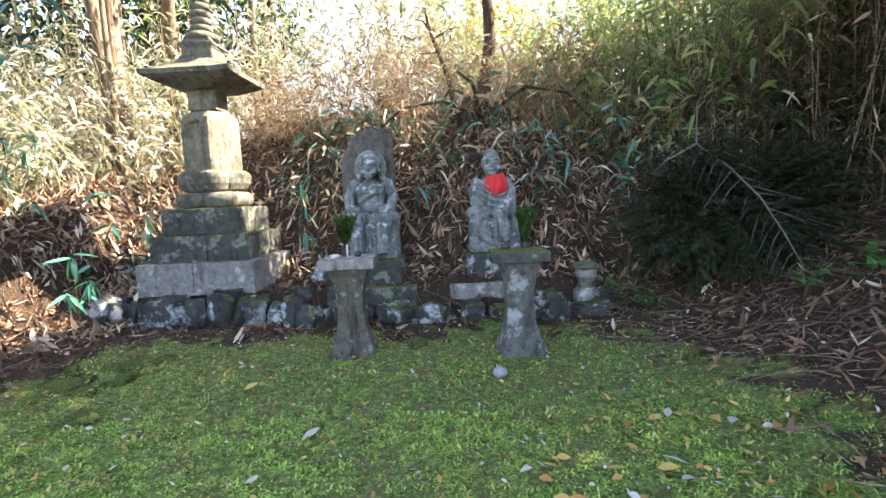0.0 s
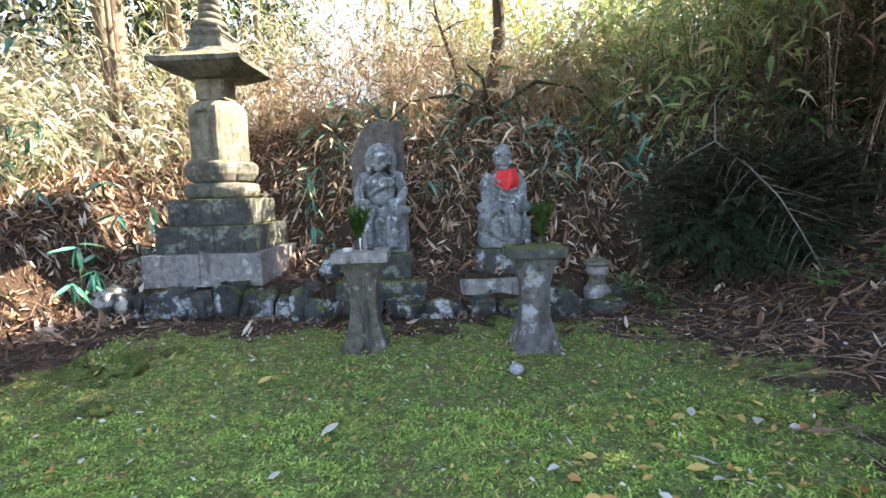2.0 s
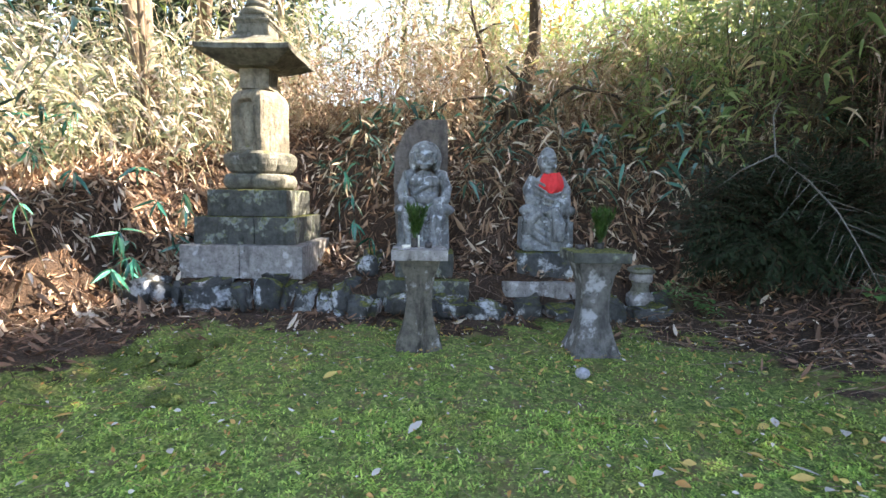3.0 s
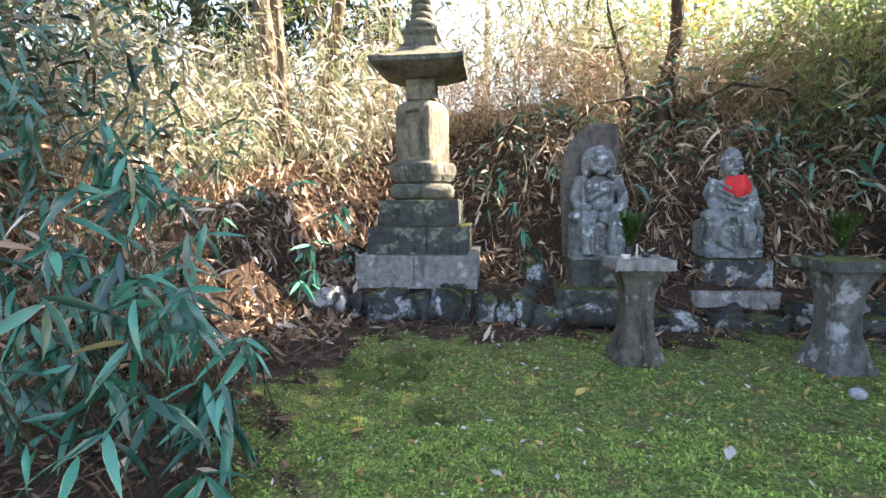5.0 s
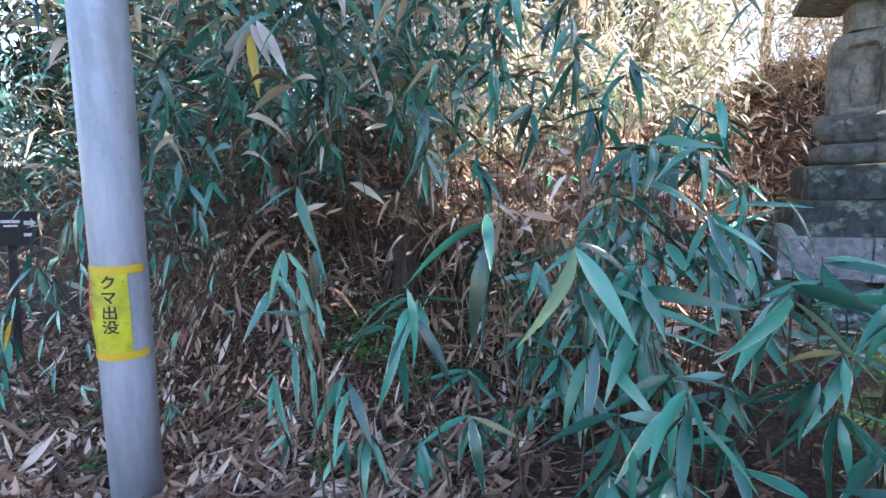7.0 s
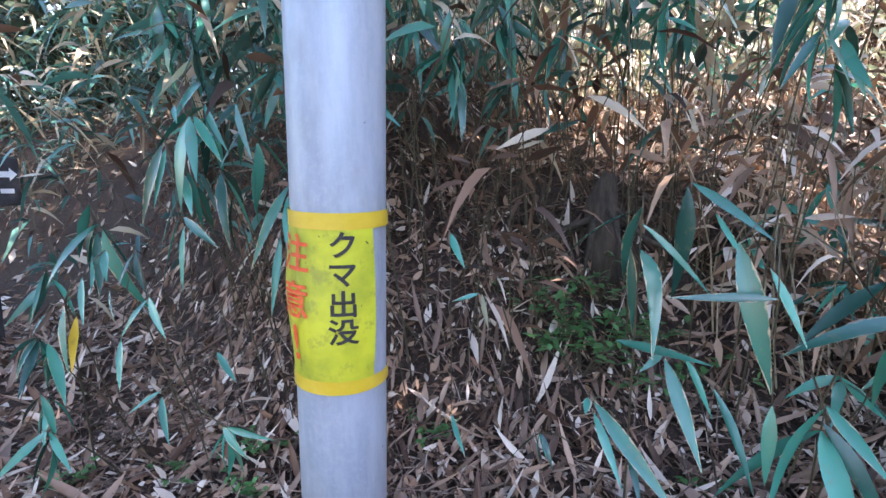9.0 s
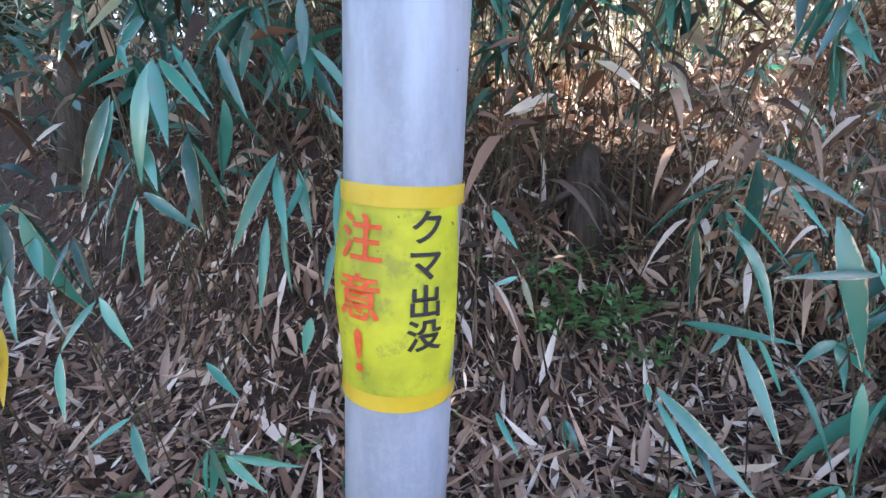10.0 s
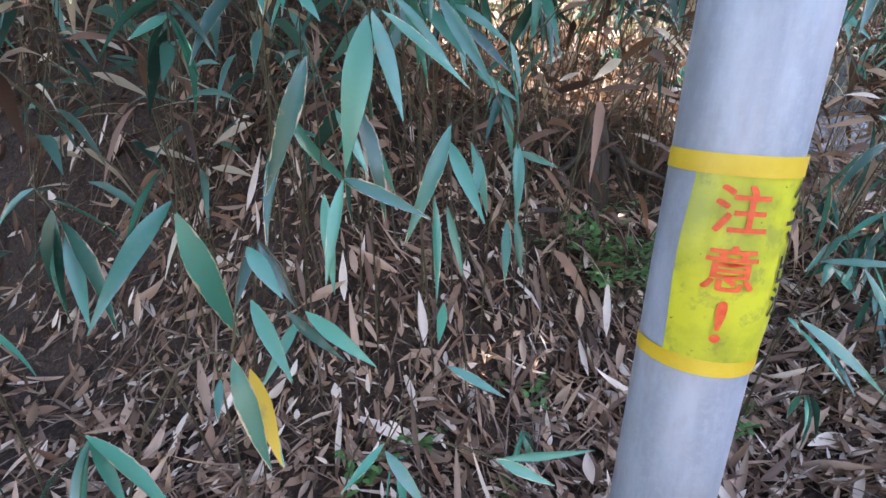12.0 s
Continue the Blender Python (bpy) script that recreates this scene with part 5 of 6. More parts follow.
hero_plant((-6.80, 3.10), (-6.92, 2.78, 0.80), (((-6.92, 2.78, 0.80), (-6.93, 2.68, 0.59), 0.18), ((-6.92, 2.77, 0.77), (-6.82, 2.70, 0.73), 0.20), ((-6.95, 2.75, 0.57), (-6.97, 2.68, 0.40), 0.20), ((-6.92, 2.76, 0.57), (-6.91, 2.70, 0.41), 0.17), ((-7.05, 2.90, 1.12), (-6.94, 2.80, 0.99), 0.20), ((-7.03, 2.90, 1.00), (-6.91, 2.82, 0.91), 0.18)))
hero_plant((-7.75, 2.80), (-7.60, 2.46, 0.63), (((-7.60, 2.46, 0.63), (-7.52, 2.40, 0.48), 0.20), ((-7.61, 2.46, 0.62), (-7.65, 2.40, 0.50), 0.20), ((-7.51, 2.42, 0.47), (-7.36, 2.34, 0.36), 0.22), ((-7.52, 2.42, 0.46), (-7.61, 2.34, 0.33), 0.16), ((-7.63, 2.38, 0.31), (-7.57, 2.30, 0.15), 0.22)))
hero_plant((-7.50, 2.60), (-7.35, 2.30, 0.18), (((-7.35, 2.30, 0.17), (-7.26, 2.22, 0.06), 0.20), ((-7.35, 2.30, 0.19), (-7.45, 2.24, 0.12), 0.18), ((-7.08, 2.30, 0.11), (-6.86, 2.26, 0.13), 0.12), ((-7.09, 2.30, 0.11), (-6.96, 2.24, 0.06), 0.20), ((-7.19, 2.40, 0.31), (-7.06, 2.34, 0.25), 0.20), ((-7.12, 2.90, 0.25), (-7.14, 2.86, 0.11), 0.35)))
hero_plant((-8.10, 2.50), (-7.61, 2.20, 0.50), (((-7.61, 2.20, 0.49), (-7.56, 2.12, 0.29), 0.20), ((-7.58, 2.25, 0.58), (-7.51, 2.18, 0.44), 0.22), ((-7.62, 2.15, 0.48), (-7.62, 2.10, 0.43), 0.30), ((-7.60, 2.35, 0.65), (-7.53, 2.28, 0.57), 0.30), ((-7.53, 2.30, 0.53), (-7.42, 2.22, 0.45), 0.18)))
hero_plant((-5.09, 2.05), (-5.09, 1.95, 1.16), (((-5.09, 1.95, 1.16), (-5.0, 1.9, 0.98), 0.19), ((-5.1, 1.95, 1.16), (-5.25, 1.92, 1.08), 0.13)))
hero_plant((-5.41, 2.35), (-5.41, 2.2, 0.94), (((-5.41, 2.2, 0.94), (-5.37, 2.15, 0.82), 0.25), ((-5.42, 2.2, 0.93), (-5.46, 2.15, 0.73), 0.15), ((-5.39, 2.2, 0.93), (-5.26, 2.15, 0.86), 0.2), ((-5.35, 2.2, 0.88), (-5.25, 2.15, 0.72), 0.2)))


YELLOW_LEAF = leafy("yellowed_leaf", (0.62, 0.40, 0.03), (0.70, 0.52, 0.08), None, 0, 0.45, 0.3, True)
PALE_LEAF = leafy("withered_leaf", (0.50, 0.44, 0.38), (0.66, 0.60, 0.54), None, 0, 0.6, 0.25, True)


def odd_blade(p, q, wide, mat, label, name):
    """One withered blade hanging by a thin stalk from the plant above it."""
    p, q = Vector(p), Vector(q)
    d = q - p
    me = blades(name, [[0, 0, 0]], [tuple(d)], d.length, d.length * wide, 0.06, 0.3, 8, np.array([0.3]), 0.36, mat)
    ob = new(name, me)
    ob.location = p
    tagged(ob, label, "leaf")
    bm = bmesh.new()
    tube(bm, [(0, 0, 0), (-0.02, 0.06, 0.05), (-0.03, 0.2, 0.04)], [0.0018, 0.002, 0.0025], 5)
    part("stalk", bm, CANE_GREEN, ob, smooth=True)


odd_blade((-7.59, 2.22, 0.454), (-7.54, 2.15, 0.30), 0.2, YELLOW_LEAF, "bright yellow withered bamboo leaf among green ones", "yellowed_leaf")
odd_blade((-6.375, 3.0, 2.06), (-6.276, 2.95, 1.69), 0.15, YELLOW_LEAF, "yellow withered bamboo leaf hanging from tall bamboo", "yellowed_leaf")
for p, q in (((-6.31, 3.0, 2.10), (-6.05, 2.94, 1.78)), ((-6.33, 2.98, 2.08), (-6.12, 2.9, 1.82)), ((-6.36, 3.02, 2.1), (-6.62, 2.95, 1.9)), ((-6.3, 3.0, 2.12), (-6.5, 2.9, 1.78))):
    odd_blade(p, q, 0.18, PALE_LEAF, "pale withered bamboo leaf hanging from tall bamboo", "withered_leaf")


# ---- trees ----
def tree(name, label, base, top, r, limbs, crown_n, crown_at, crown_r, leaf, mat, bark, bend=0.15, flat=1.0, clumps=26):
    bx, by = base
    bz = z_at(bx, by) - 0.15
    t0 = thing(name, label, "tree", (bx, by, bz))
    v = Vector((top[0] - bx, top[1] - by, top[2] - bz))
    side = Vector((rng.normal(0, bend), rng.normal(0, bend), 0))
    pts = [v * t + side * math.sin(t * 5) * 0.6 for t in np.linspace(0, 1, 9)]
    bm = bmesh.new()
    tube(bm, pts, [r * 1.5, r * 1.08] + [r * (1 - 0.72 * t) for t in np.linspace(0.15, 1, 7)], 12)
    rough_up(bm, r * 0.12, 4 / max(r, 0.05) * 0.15, bx)
    part("trunk", bm, bark, t0, smooth=True)
    cx, cy, cz = crown_at[0] - bx, crown_at[1] - by, crown_at[2] - bz
    for i in range(limbs):
        t = rng.uniform(0.58, 0.97)
        p = v * t + side * math.sin(t * 5) * 0.6
        a = i * 2.4 + rng.normal(0, 0.3)
        ln = crown_r[0] * rng.uniform(0.6, 1.0)
        q = p + Vector((math.cos(a) * ln, math.sin(a) * ln, rng.uniform(0.0, 0.5) * ln))
        bm = bmesh.new()
        mid = (p + q) / 2 + Vector((0, 0, rng.uniform(-0.1, 0.25) * ln))
        tube(bm, [p, p.lerp(mid, 0.6), mid, mid.lerp(q, 0.6), q], [r * 0.4, r * 0.3, r * 0.22, r * 0.14, r * 0.05], 7)
        part("limb", bm, bark, t0, smooth=True)
    if crown_n:
        c = unit(rng.normal(0, 1, (clumps, 3))) * rng.uniform(0.25, 1, (clumps, 1)) ** 0.5 * np.array(crown_r)
        k = rng.integers(0, clumps, crown_n)
        P = np.array([cx, cy, cz]) + c[k] + rng.normal(0, 1, (crown_n, 3)) * np.array(crown_r) * 0.17
        D = unit(rng.normal(0, 1, (crown_n, 3)) + np.array([0, 0, -0.3]))
        L = rng.uniform(0.6, 1.2, crown_n) * leaf
        part("crown", blades("crown", P, D, L, L * 0.42, 0.3 * flat, 0.15, 2, rng.uniform(-1.5, 1.5, crown_n), mat=mat, flat=True), None, t0)
    return t0


# two thin crooked trees on the crest
tree("crest_tree", "crooked reddish-brown tree trunk among the bamboo", (0.2, 8.25), (0.62, 8.3, 5.6), 0.12, 2, 260, (0.6, 8.4, 4.6), (0.7, 0.5, 0.9), 0.11, DRY_CROWN, BARK_DARK)
tree("crest_tree", "thin bent dark tree beside a thicker trunk", (-0.1, 8.45), (-0.36, 8.45, 4.1), 0.055, 3, 0, (-0.2, 8.5, 4.0), (0.5, 0.4, 0.5), 0.12, CROWN, BARK_DARK, 0.1)
rt = thing("dead_branch", "dark dead branches spreading over the leafy bank", "branch", (0.35, 7.75, 2.3))
for q in (((0.3, 7.75, 2.35), (-0.2, 7.5, 2.55), (-0.75, 7.35, 2.45), (-1.15, 7.3, 2.1)), ((0.45, 7.7, 2.4), (0.9, 7.4, 2.65), (1.4, 7.2, 2.5), (1.75, 7.1, 2.05)), ((0.4, 7.7, 2.2), (0.1, 7.4, 2.2), (-0.3, 7.2, 1.85)),
          ((0.35, 7.75, 2.3), (0.2, 7.5, 2.75), (0.0, 7.4, 2.9))):
    bmr = bmesh.new()
    tube(bmr, [Vector(p) - Vector((0.35, 7.75, 2.3)) for p in q], [0.035, 0.028, 0.02, 0.012][:len(q)], 7)
    part("limb", bmr, BARK_DARK, rt, smooth=True)
for bx, by, tx, ty, r in ((-5.5, 8.75, -6.6, 9.2, 0.14), (-5.62, 9.0, -5.75, 9.3, 0.16), (-5.38, 8.42, -5.5, 8.5, 0.05), (-7.3, 11.5, -7.2, 11.5, 0.15), (-5.6, 10.8, -5.9, 10.9, 0.07), (-4.3, 11.5, -4.2, 11.5, 0.09), (-9.4, 7.2, -9.3, 7.2, 0.1), (-8.2, 6.6, -8.4, 6.7, 0.07)):
    tree("woodland_tree", "slim pale brown woodland tree behind bamboo", (bx, by), (tx, ty, 9.5), r, 6, 1500, (tx, ty, 7.6), (2.2, 2.2, 2.2), 0.17, CROWN, BARK)
for i in range(16):
    bx = -15 + i * 2.0 + rng.normal(0, 0.5)
    by = 15 + rng.uniform(0, 5)
    tree("far_tree", "distant woodland tree with thin foliage", (bx, by), (bx + rng.normal(0, 0.5), by, 12), rng.uniform(0.08, 0.2), 5, 700, (bx, by, 8.0), (2.0, 1.8, 3.0), 0.24, CROWN, BARK)
# dark evergreens added out of view, crowns set across the sun's path to the lawn
for bx, by, cz, cr in ((5.7, 6.95, 6.5, (2.3, 1.5, 1.5)), (6.2, 4.6, 5.2, (2.3, 2.0, 2.2)), (7.4, 8.0, 8.0, (1.6, 0.8, 1.3)), (4.2, 3.7, 5.9, (2.3, 1.6, 0.7)), (8.6, 6.0, 6.5, (2.4, 1.9, 2.6)), (7.0, 1.8, 5.5, (2.3, 2.0, 2.3))):
    tree("cedar_tree", "unseen dark evergreen cedar added to shade the lawn", (bx, by), (bx + 0.1, by, cz + cr[2] + 0.8), 0.18, 10, 9000, (bx - 0.6, by, cz), cr, 0.2, CEDAR, BARK_DARK, 0.05, clumps=46)
# Trunk at the right edge; the unseen crown is added to keep sun off statues.
tree("cedar_tree", "dark cedar trunk with an unseen crown added to shade the statues", (4.8, 6.2), (3.4, 6.3, 8.4), 0.16, 12, 13000, (0.2, 5.2, 6.2), (3.3, 1.3, 1.0), 0.2, CEDAR, BARK_DARK, 0.05, clumps=60)
# Added out of view: blocks the sun spots that would fall on the pole.
tree("cedar_tree", "unseen leaning cedar added to shade the pole", (-3.2, -0.9), (-2.7, 3.8, 7.6), 0.2, 10, 11000, (-2.6, 4.4, 6.7), (2.9, 1.5, 1.0), 0.2, CEDAR, BARK_DARK, 0.05, clumps=50)
# Woodland trunk; its crown is added above the view to shade the left bank.
tree("cedar_tree", "leaning woodland trunk with an unseen crown added to shade the left bank", (-5.3, 9.6), (-3.4, 7.2, 7.9), 0.14, 9, 8000, (-3.0, 6.9, 7.1), (2.6, 1.0, 0.8), 0.2, CEDAR, BARK, 0.05, clumps=46)
# Two cedars added outside the view; they only hold back skylight.
for bx, by in ((-12.5, -4.0), (9.5, -1.0)):
    tree("cedar_tree", "unseen tall cedar added to hold back skylight", (bx, by), (bx, by, 11), 0.22, 10, 6000, (bx, by, 7.6), (2.6, 2.4, 3.4), 0.24, CEDAR, BARK_DARK, 0.05, clumps=46)


# Crowns added overhead, out of view, to cut the sky light from the left.
for bx, by, cx, cy in ((-11.8, 0.0, -10.6, 1.0), (-10.2, 5.2, -9.3, 3.9)):
    tree("cedar_tree", "dark cedar added for shade, its unseen crown over the path", (bx, by), (bx + 0.3, by + 0.2, 8.2), 0.2, 10, 8000, (cx, cy, 6.2), (3.0, 2.0, 1.1), 0.22, CEDAR, BARK_DARK, 0.05, clumps=46)
# Lower unseen crown, added to darken the leaves left of the pole.
tree("cedar_tree", "unseen low cedar added to shade the pole and the bank", (-9.6, 1.2), (-9.2, 1.5, 6.0), 0.14, 9, 7000, (-8.5, 2.3, 4.6), (1.7, 1.7, 0.6), 0.17, CEDAR, BARK_DARK, 0.05, clumps=46)
for bx, by in ((-17, 9.0), (-21, 5.0), (-24, 1.0), (-14.5, 8.5), (-9.5, 13.0), (-12.5, 11.5), (-7.0, 15.0)):
    tree("cedar_tree", "dark evergreen cedar at the end of the path", (bx, by), (bx, by, 10), 0.25, 8, 3600, (bx, by, 5.0), (2.6, 2.4, 4.0), 0.34, CEDAR, BARK_DARK, 0.05, clumps=50)
# Two low crowns added beyond the right edge to darken lawn and slope.
tree("cedar_tree", "unseen low cedar added to shade the lawn's edge", (5.6, 1.2), (5.3, 1.3, 6.0), 0.15, 9, 7000, (4.6, 1.3, 3.9), (1.9, 2.0, 0.8), 0.18, CEDAR, BARK_DARK, 0.05, clumps=40)
tree("cedar_tree", "unseen low cedar added to shade the right slope", (4.9, 3.9), (4.6, 4.2, 6.5), 0.15, 9, 4500, (3.9, 4.0, 3.7), (2.0, 1.8, 0.8), 0.17, CEDAR, BARK_DARK, 0.05, clumps=40)


# ---- dark conifer bush with a bare branch ----
def conifer_bush(cx, cy, cz, rx, ry, rz, n_spray, label, name="conifer_bush", mat=CEDAR):
    top = thing(name, label, "bush", (cx, cy, z_at(cx, cy) - 0.05))
    zb = z_at(cx, cy) - 0.05
    base = np.array([0, 0.1, 0.15])
    d = unit(rng.normal(0, 1, (n_spray, 3)))
    d[:, 2] = rng.uniform(-0.8, 1.0, n_spray)
    d = unit(d)
    end = np.array([0, 0, cz - zb]) + d * np.array([rx, ry, rz]) * rng.uniform(0.7, 1.05, (n_spray, 1))
    A = np.array([0, 0.05, (cz - zb) * 0.7]) + d * np.array([rx, ry, rz]) * 0.15
    part("branch", sticks("branch", A, end, 0.008, 0.002, np.column_stack([np.zeros(n_spray), np.zeros(n_spray), np.full(n_spray, 0.1)]), BARK_DARK), None, top)
    bm = bmesh.new()
    tube(bm, [(0.1, 0.1, 0), (0.05, 0.1, 0.3), (0, 0.05, (cz - zb) * 0.9)], [0.07, 0.055, 0.03], 9)
    part("trunk", bm, BARK_DARK, top, smooth=True)
    m = n_spray * 66
    k = np.repeat(np.arange(n_spray), 66)
    t = rng.uniform(0.25, 1.0, m)
    P = A[k] + (end - A)[k] * t[:, None] + np.column_stack([np.zeros(m), np.zeros(m), 0.4 * t * (1 - t)])
    ax = unit((end - A)[k])
    sd = unit(np.cross(ax, np.array([0, 0, 1.0])) + 1e-6) * np.where(rng.random(m) < 0.5, 1, -1)[:, None]
    D = unit(sd * 0.8 + ax * 0.7 + rng.normal(0, 0.25, (m, 3)))
    L = rng.uniform(0.06, 0.15, m) * (1.15 - 0.5 * t)
    part("foliage", blades("foliage", P, D, L, L * 0.16, rng.uniform(0.1, 0.6, m), 0.2, 2, rng.uniform(-0.6, 0.6, m), mat=mat, flat=True), None, top)


conifer_bush(2.6, 5.4, 0.98, 1.32, 0.78, 0.86, 760, "dense dark green low conifer bush")
conifer_bush(4.0, 5.9, 1.8, 1.3, 1.0, 1.5, 300, "dark conifer thicket behind the bush", "conifer_thicket", CEDAR_LIT)
conifer_bush(5.2, 4.6, 2.0, 1.5, 1.2, 1.9, 280, "dark conifer thicket above the leafy slope", "slope_conifer", CEDAR_LIT)
# Added just outside the view to take sky light off the slope.
conifer_bush(4.5, 3.1, 1.7, 1.1, 0.9, 1.2, 240, "unseen dark conifer bush added to shade the slope", "slope_conifer")
# Two bushes added behind the camera to block skylight on the pole and leaves.
conifer_bush(-6.9, -1.4, 2.2, 1.9, 0.9, 2.2, 320, "unseen tall conifer bush added to block frontal skylight", "path_conifer")
conifer_bush(-9.0, -0.5, 1.9, 1.7, 1.0, 2.2, 320, "unseen tall conifer bush added to block frontal skylight", "path_conifer")
PALE_TWIG = simple("pale_dead_wood", (0.07, 0.065, 0.062), (0.19, 0.185, 0.18), 50, 0.8, 0.3)
P0, P1 = Vector((1.86, 4.74, 1.56)), Vector((2.52, 4.42, 0.55))
ob = thing("dead_branch", "bare pale dead branch with side twigs over the bush", "branch", P0)
bb = bmesh.new()
for q in ([P0 + Vector((0.45, 0.5, 0.75)), P0 + Vector((0.12, 0.25, 0.35)), P0], [P0 + Vector((-0.45, 0.2, -0.35)), P0 + Vector((-0.2, 0.1, -0.12)), P0]):
    tube(bb, [p - P0 for p in q], [0.003, 0.005, 0.007], 6)
stem = [P0, P0.lerp(P1, 0.25) + Vector((0.05, 0, 0.05)), P0.lerp(P1, 0.5) + Vector((0.08, 0, 0.06)), P0.lerp(P1, 0.75) + Vector((0.04, 0, 0.05)), P1]
tube(bb, [p - P0 for p in stem], [0.009, 0.008, 0.007, 0.005, 0.003], 7)
part("stem", bb, PALE_TWIG, ob, smooth=True)
for i in range(30):
    t = 0.04 + 0.92 * i / 29 + rng.normal(0, 0.01)
    k = min(3, int(t * 4))
    p = stem[k].lerp(stem[k + 1], t * 4 - k)
    ln = 0.52 * math.sin(math.pi * (0.15 + 0.75 * t)) * rng.uniform(0.5, 1.1)
    d = Vector((rng.uniform(0.75, 1.0), rng.uniform(-0.35, 0.1), rng.uniform(-0.45, -0.05))) if i % 2 else Vector((rng.uniform(-0.65, -0.25), rng.uniform(-0.35, 0.1), rng.uniform(-0.9, -0.6)))
    q = p + d * ln
    bb = bmesh.new()
    tube(bb, [p - P0, p.lerp(q, 0.5) - P0 + Vector((0, 0, rng.uniform(0.0, 0.05))), q - P0], [0.0034, 0.0026, 0.0012], 5)
    part("twig", bb, PALE_TWIG, ob, smooth=True)
A = np.column_stack([rng.uniform(3.0, 5.2, 12), rng.uniform(4.2, 6.2, 12), np.zeros(12)])
A[:, 2] = height(A[:, 0], A[:, 1])
B = A + np.column_stack([rng.normal(0.1, 0.3, 12), rng.normal(0, 0.2, 12), rng.uniform(2, 4.5, 12)])
vn = thing("hanging_vines", "thin brown woody vines hanging in the dark thicket", "vines", (0, 0, 0), kind="stuff")
part("vine", sticks("vine", A, B, 0.012, 0.006, rng.normal(0, 0.35, (12, 3)), BARK_DARK, 6, 6), None, vn)


# ---- low plants ----
def herb(x, y, n, spread, leaf, hgt, label, mat=HERB, name="green_seedling"):
    z = z_at(x, y)
    top = thing(name, label, "plant", (x, y, z - 0.01))
    A = np.zeros((n // 5 + 1, 3))
    B = np.column_stack([rng.normal(0, spread, len(A)), rng.normal(0, spread * 0.7, len(A)), rng.uniform(0.4, 1, len(A)) * hgt])
    for q in B:
        part("stem", sticks("stem", [[0, 0, 0]], [q], 0.003, 0.0015, [[0, 0, 0]], CANE_GREEN), None, top)
    k = rng.integers(0, len(A), n)
    P = B[k] * rng.uniform(0.5, 1, (n, 1))
    D = rng.normal(0, 1, (n, 3))
    D[:, 2] = np.abs(D[:, 2]) * 0.5
    part("foliage", blades("foliage", P, D, rng.uniform(0.7, 1.2, n) * leaf, leaf * 0.5, 0.3, 0.15, 3, mat=mat), None, top)


herb(1.42, 5.25, 90, 0.13, 0.06, 0.42, "small leafy green sapling beside the lantern")
herb(1.62, 5.15, 70, 0.09, 0.07, 0.28, "dark green seedling at the edge of the leaves")
for x, y in ((-6.2, 3.6), (-6.0, 3.65), (-5.85, 3.75), (-6.35, 3.7), (-6.1, 3.5), (-6.05, 3.85), (-5.7, 3.6)):
    herb(x, y, 64, 0.13, 0.065, 0.26, "fresh green herb on the dark bank")
for x, y in ((2.9, 4.3), (3.1, 4.5), (3.4, 4.2), (2.6, 4.5)):
    herb(x, y, 26, 0.12, 0.11, 0.22, "broad-leaved green plant under the conifers")
for x, y in ((-7.3, 2.55), (-7.0, 2.45), (-6.9, 2.75), (-7.7, 2.6), (-8.1, 2.4), (-7.2, 2.9), (-7.15, 2.35), (-7.45, 2.75), (-5.9, 2.9), (-5.6, 3.2), (-7.9, 2.2), (-6.7, 3.1), (-5.3, 2.3)):
    herb(x, y, 40, 0.07, 0.045, 0.09, "tiny green ground herb among dead leaves")


def root_stump(x, y):
    top = thing("root_stump", "dark rotten stump with roots in the bank", "stump", (x, y, z_at(x, y) - 0.1))
    bm = bmesh.new()
    tube(bm, [(0, 0, 0), (0.01, -0.03, 0.2), (0.0, -0.02, 0.42), (0.03, 0.0, 0.58)], [0.14, 0.1, 0.085, 0.04], 12)
    rough_up(bm, 0.03, 9, 4)
    part("trunk", bm, BARK_DARK, top, smooth=True)
    for i in range(9):
        a = i * 0.7 + 0.2
        bm = bmesh.new()
        r = 0.25 + 0.12 * (i % 3)
        tube(bm, [(0, 0, 0.2 + 0.03 * i), (math.cos(a) * r * 0.5, math.sin(a) * r * 0.4 - 0.08, 0.25 + 0.03 * (i % 4)), (math.cos(a) * r, math.sin(a) * r * 0.5 - 0.15, 0.02 + 0.07 * (i % 3))], [0.022, 0.014, 0.005], 7)
        part("root", bm, BARK_DARK, top, smooth=True)


root_stump(-6.06, 4.1)
root_stump(0.12, 7.75)
root_stump(0.3, 7.95)


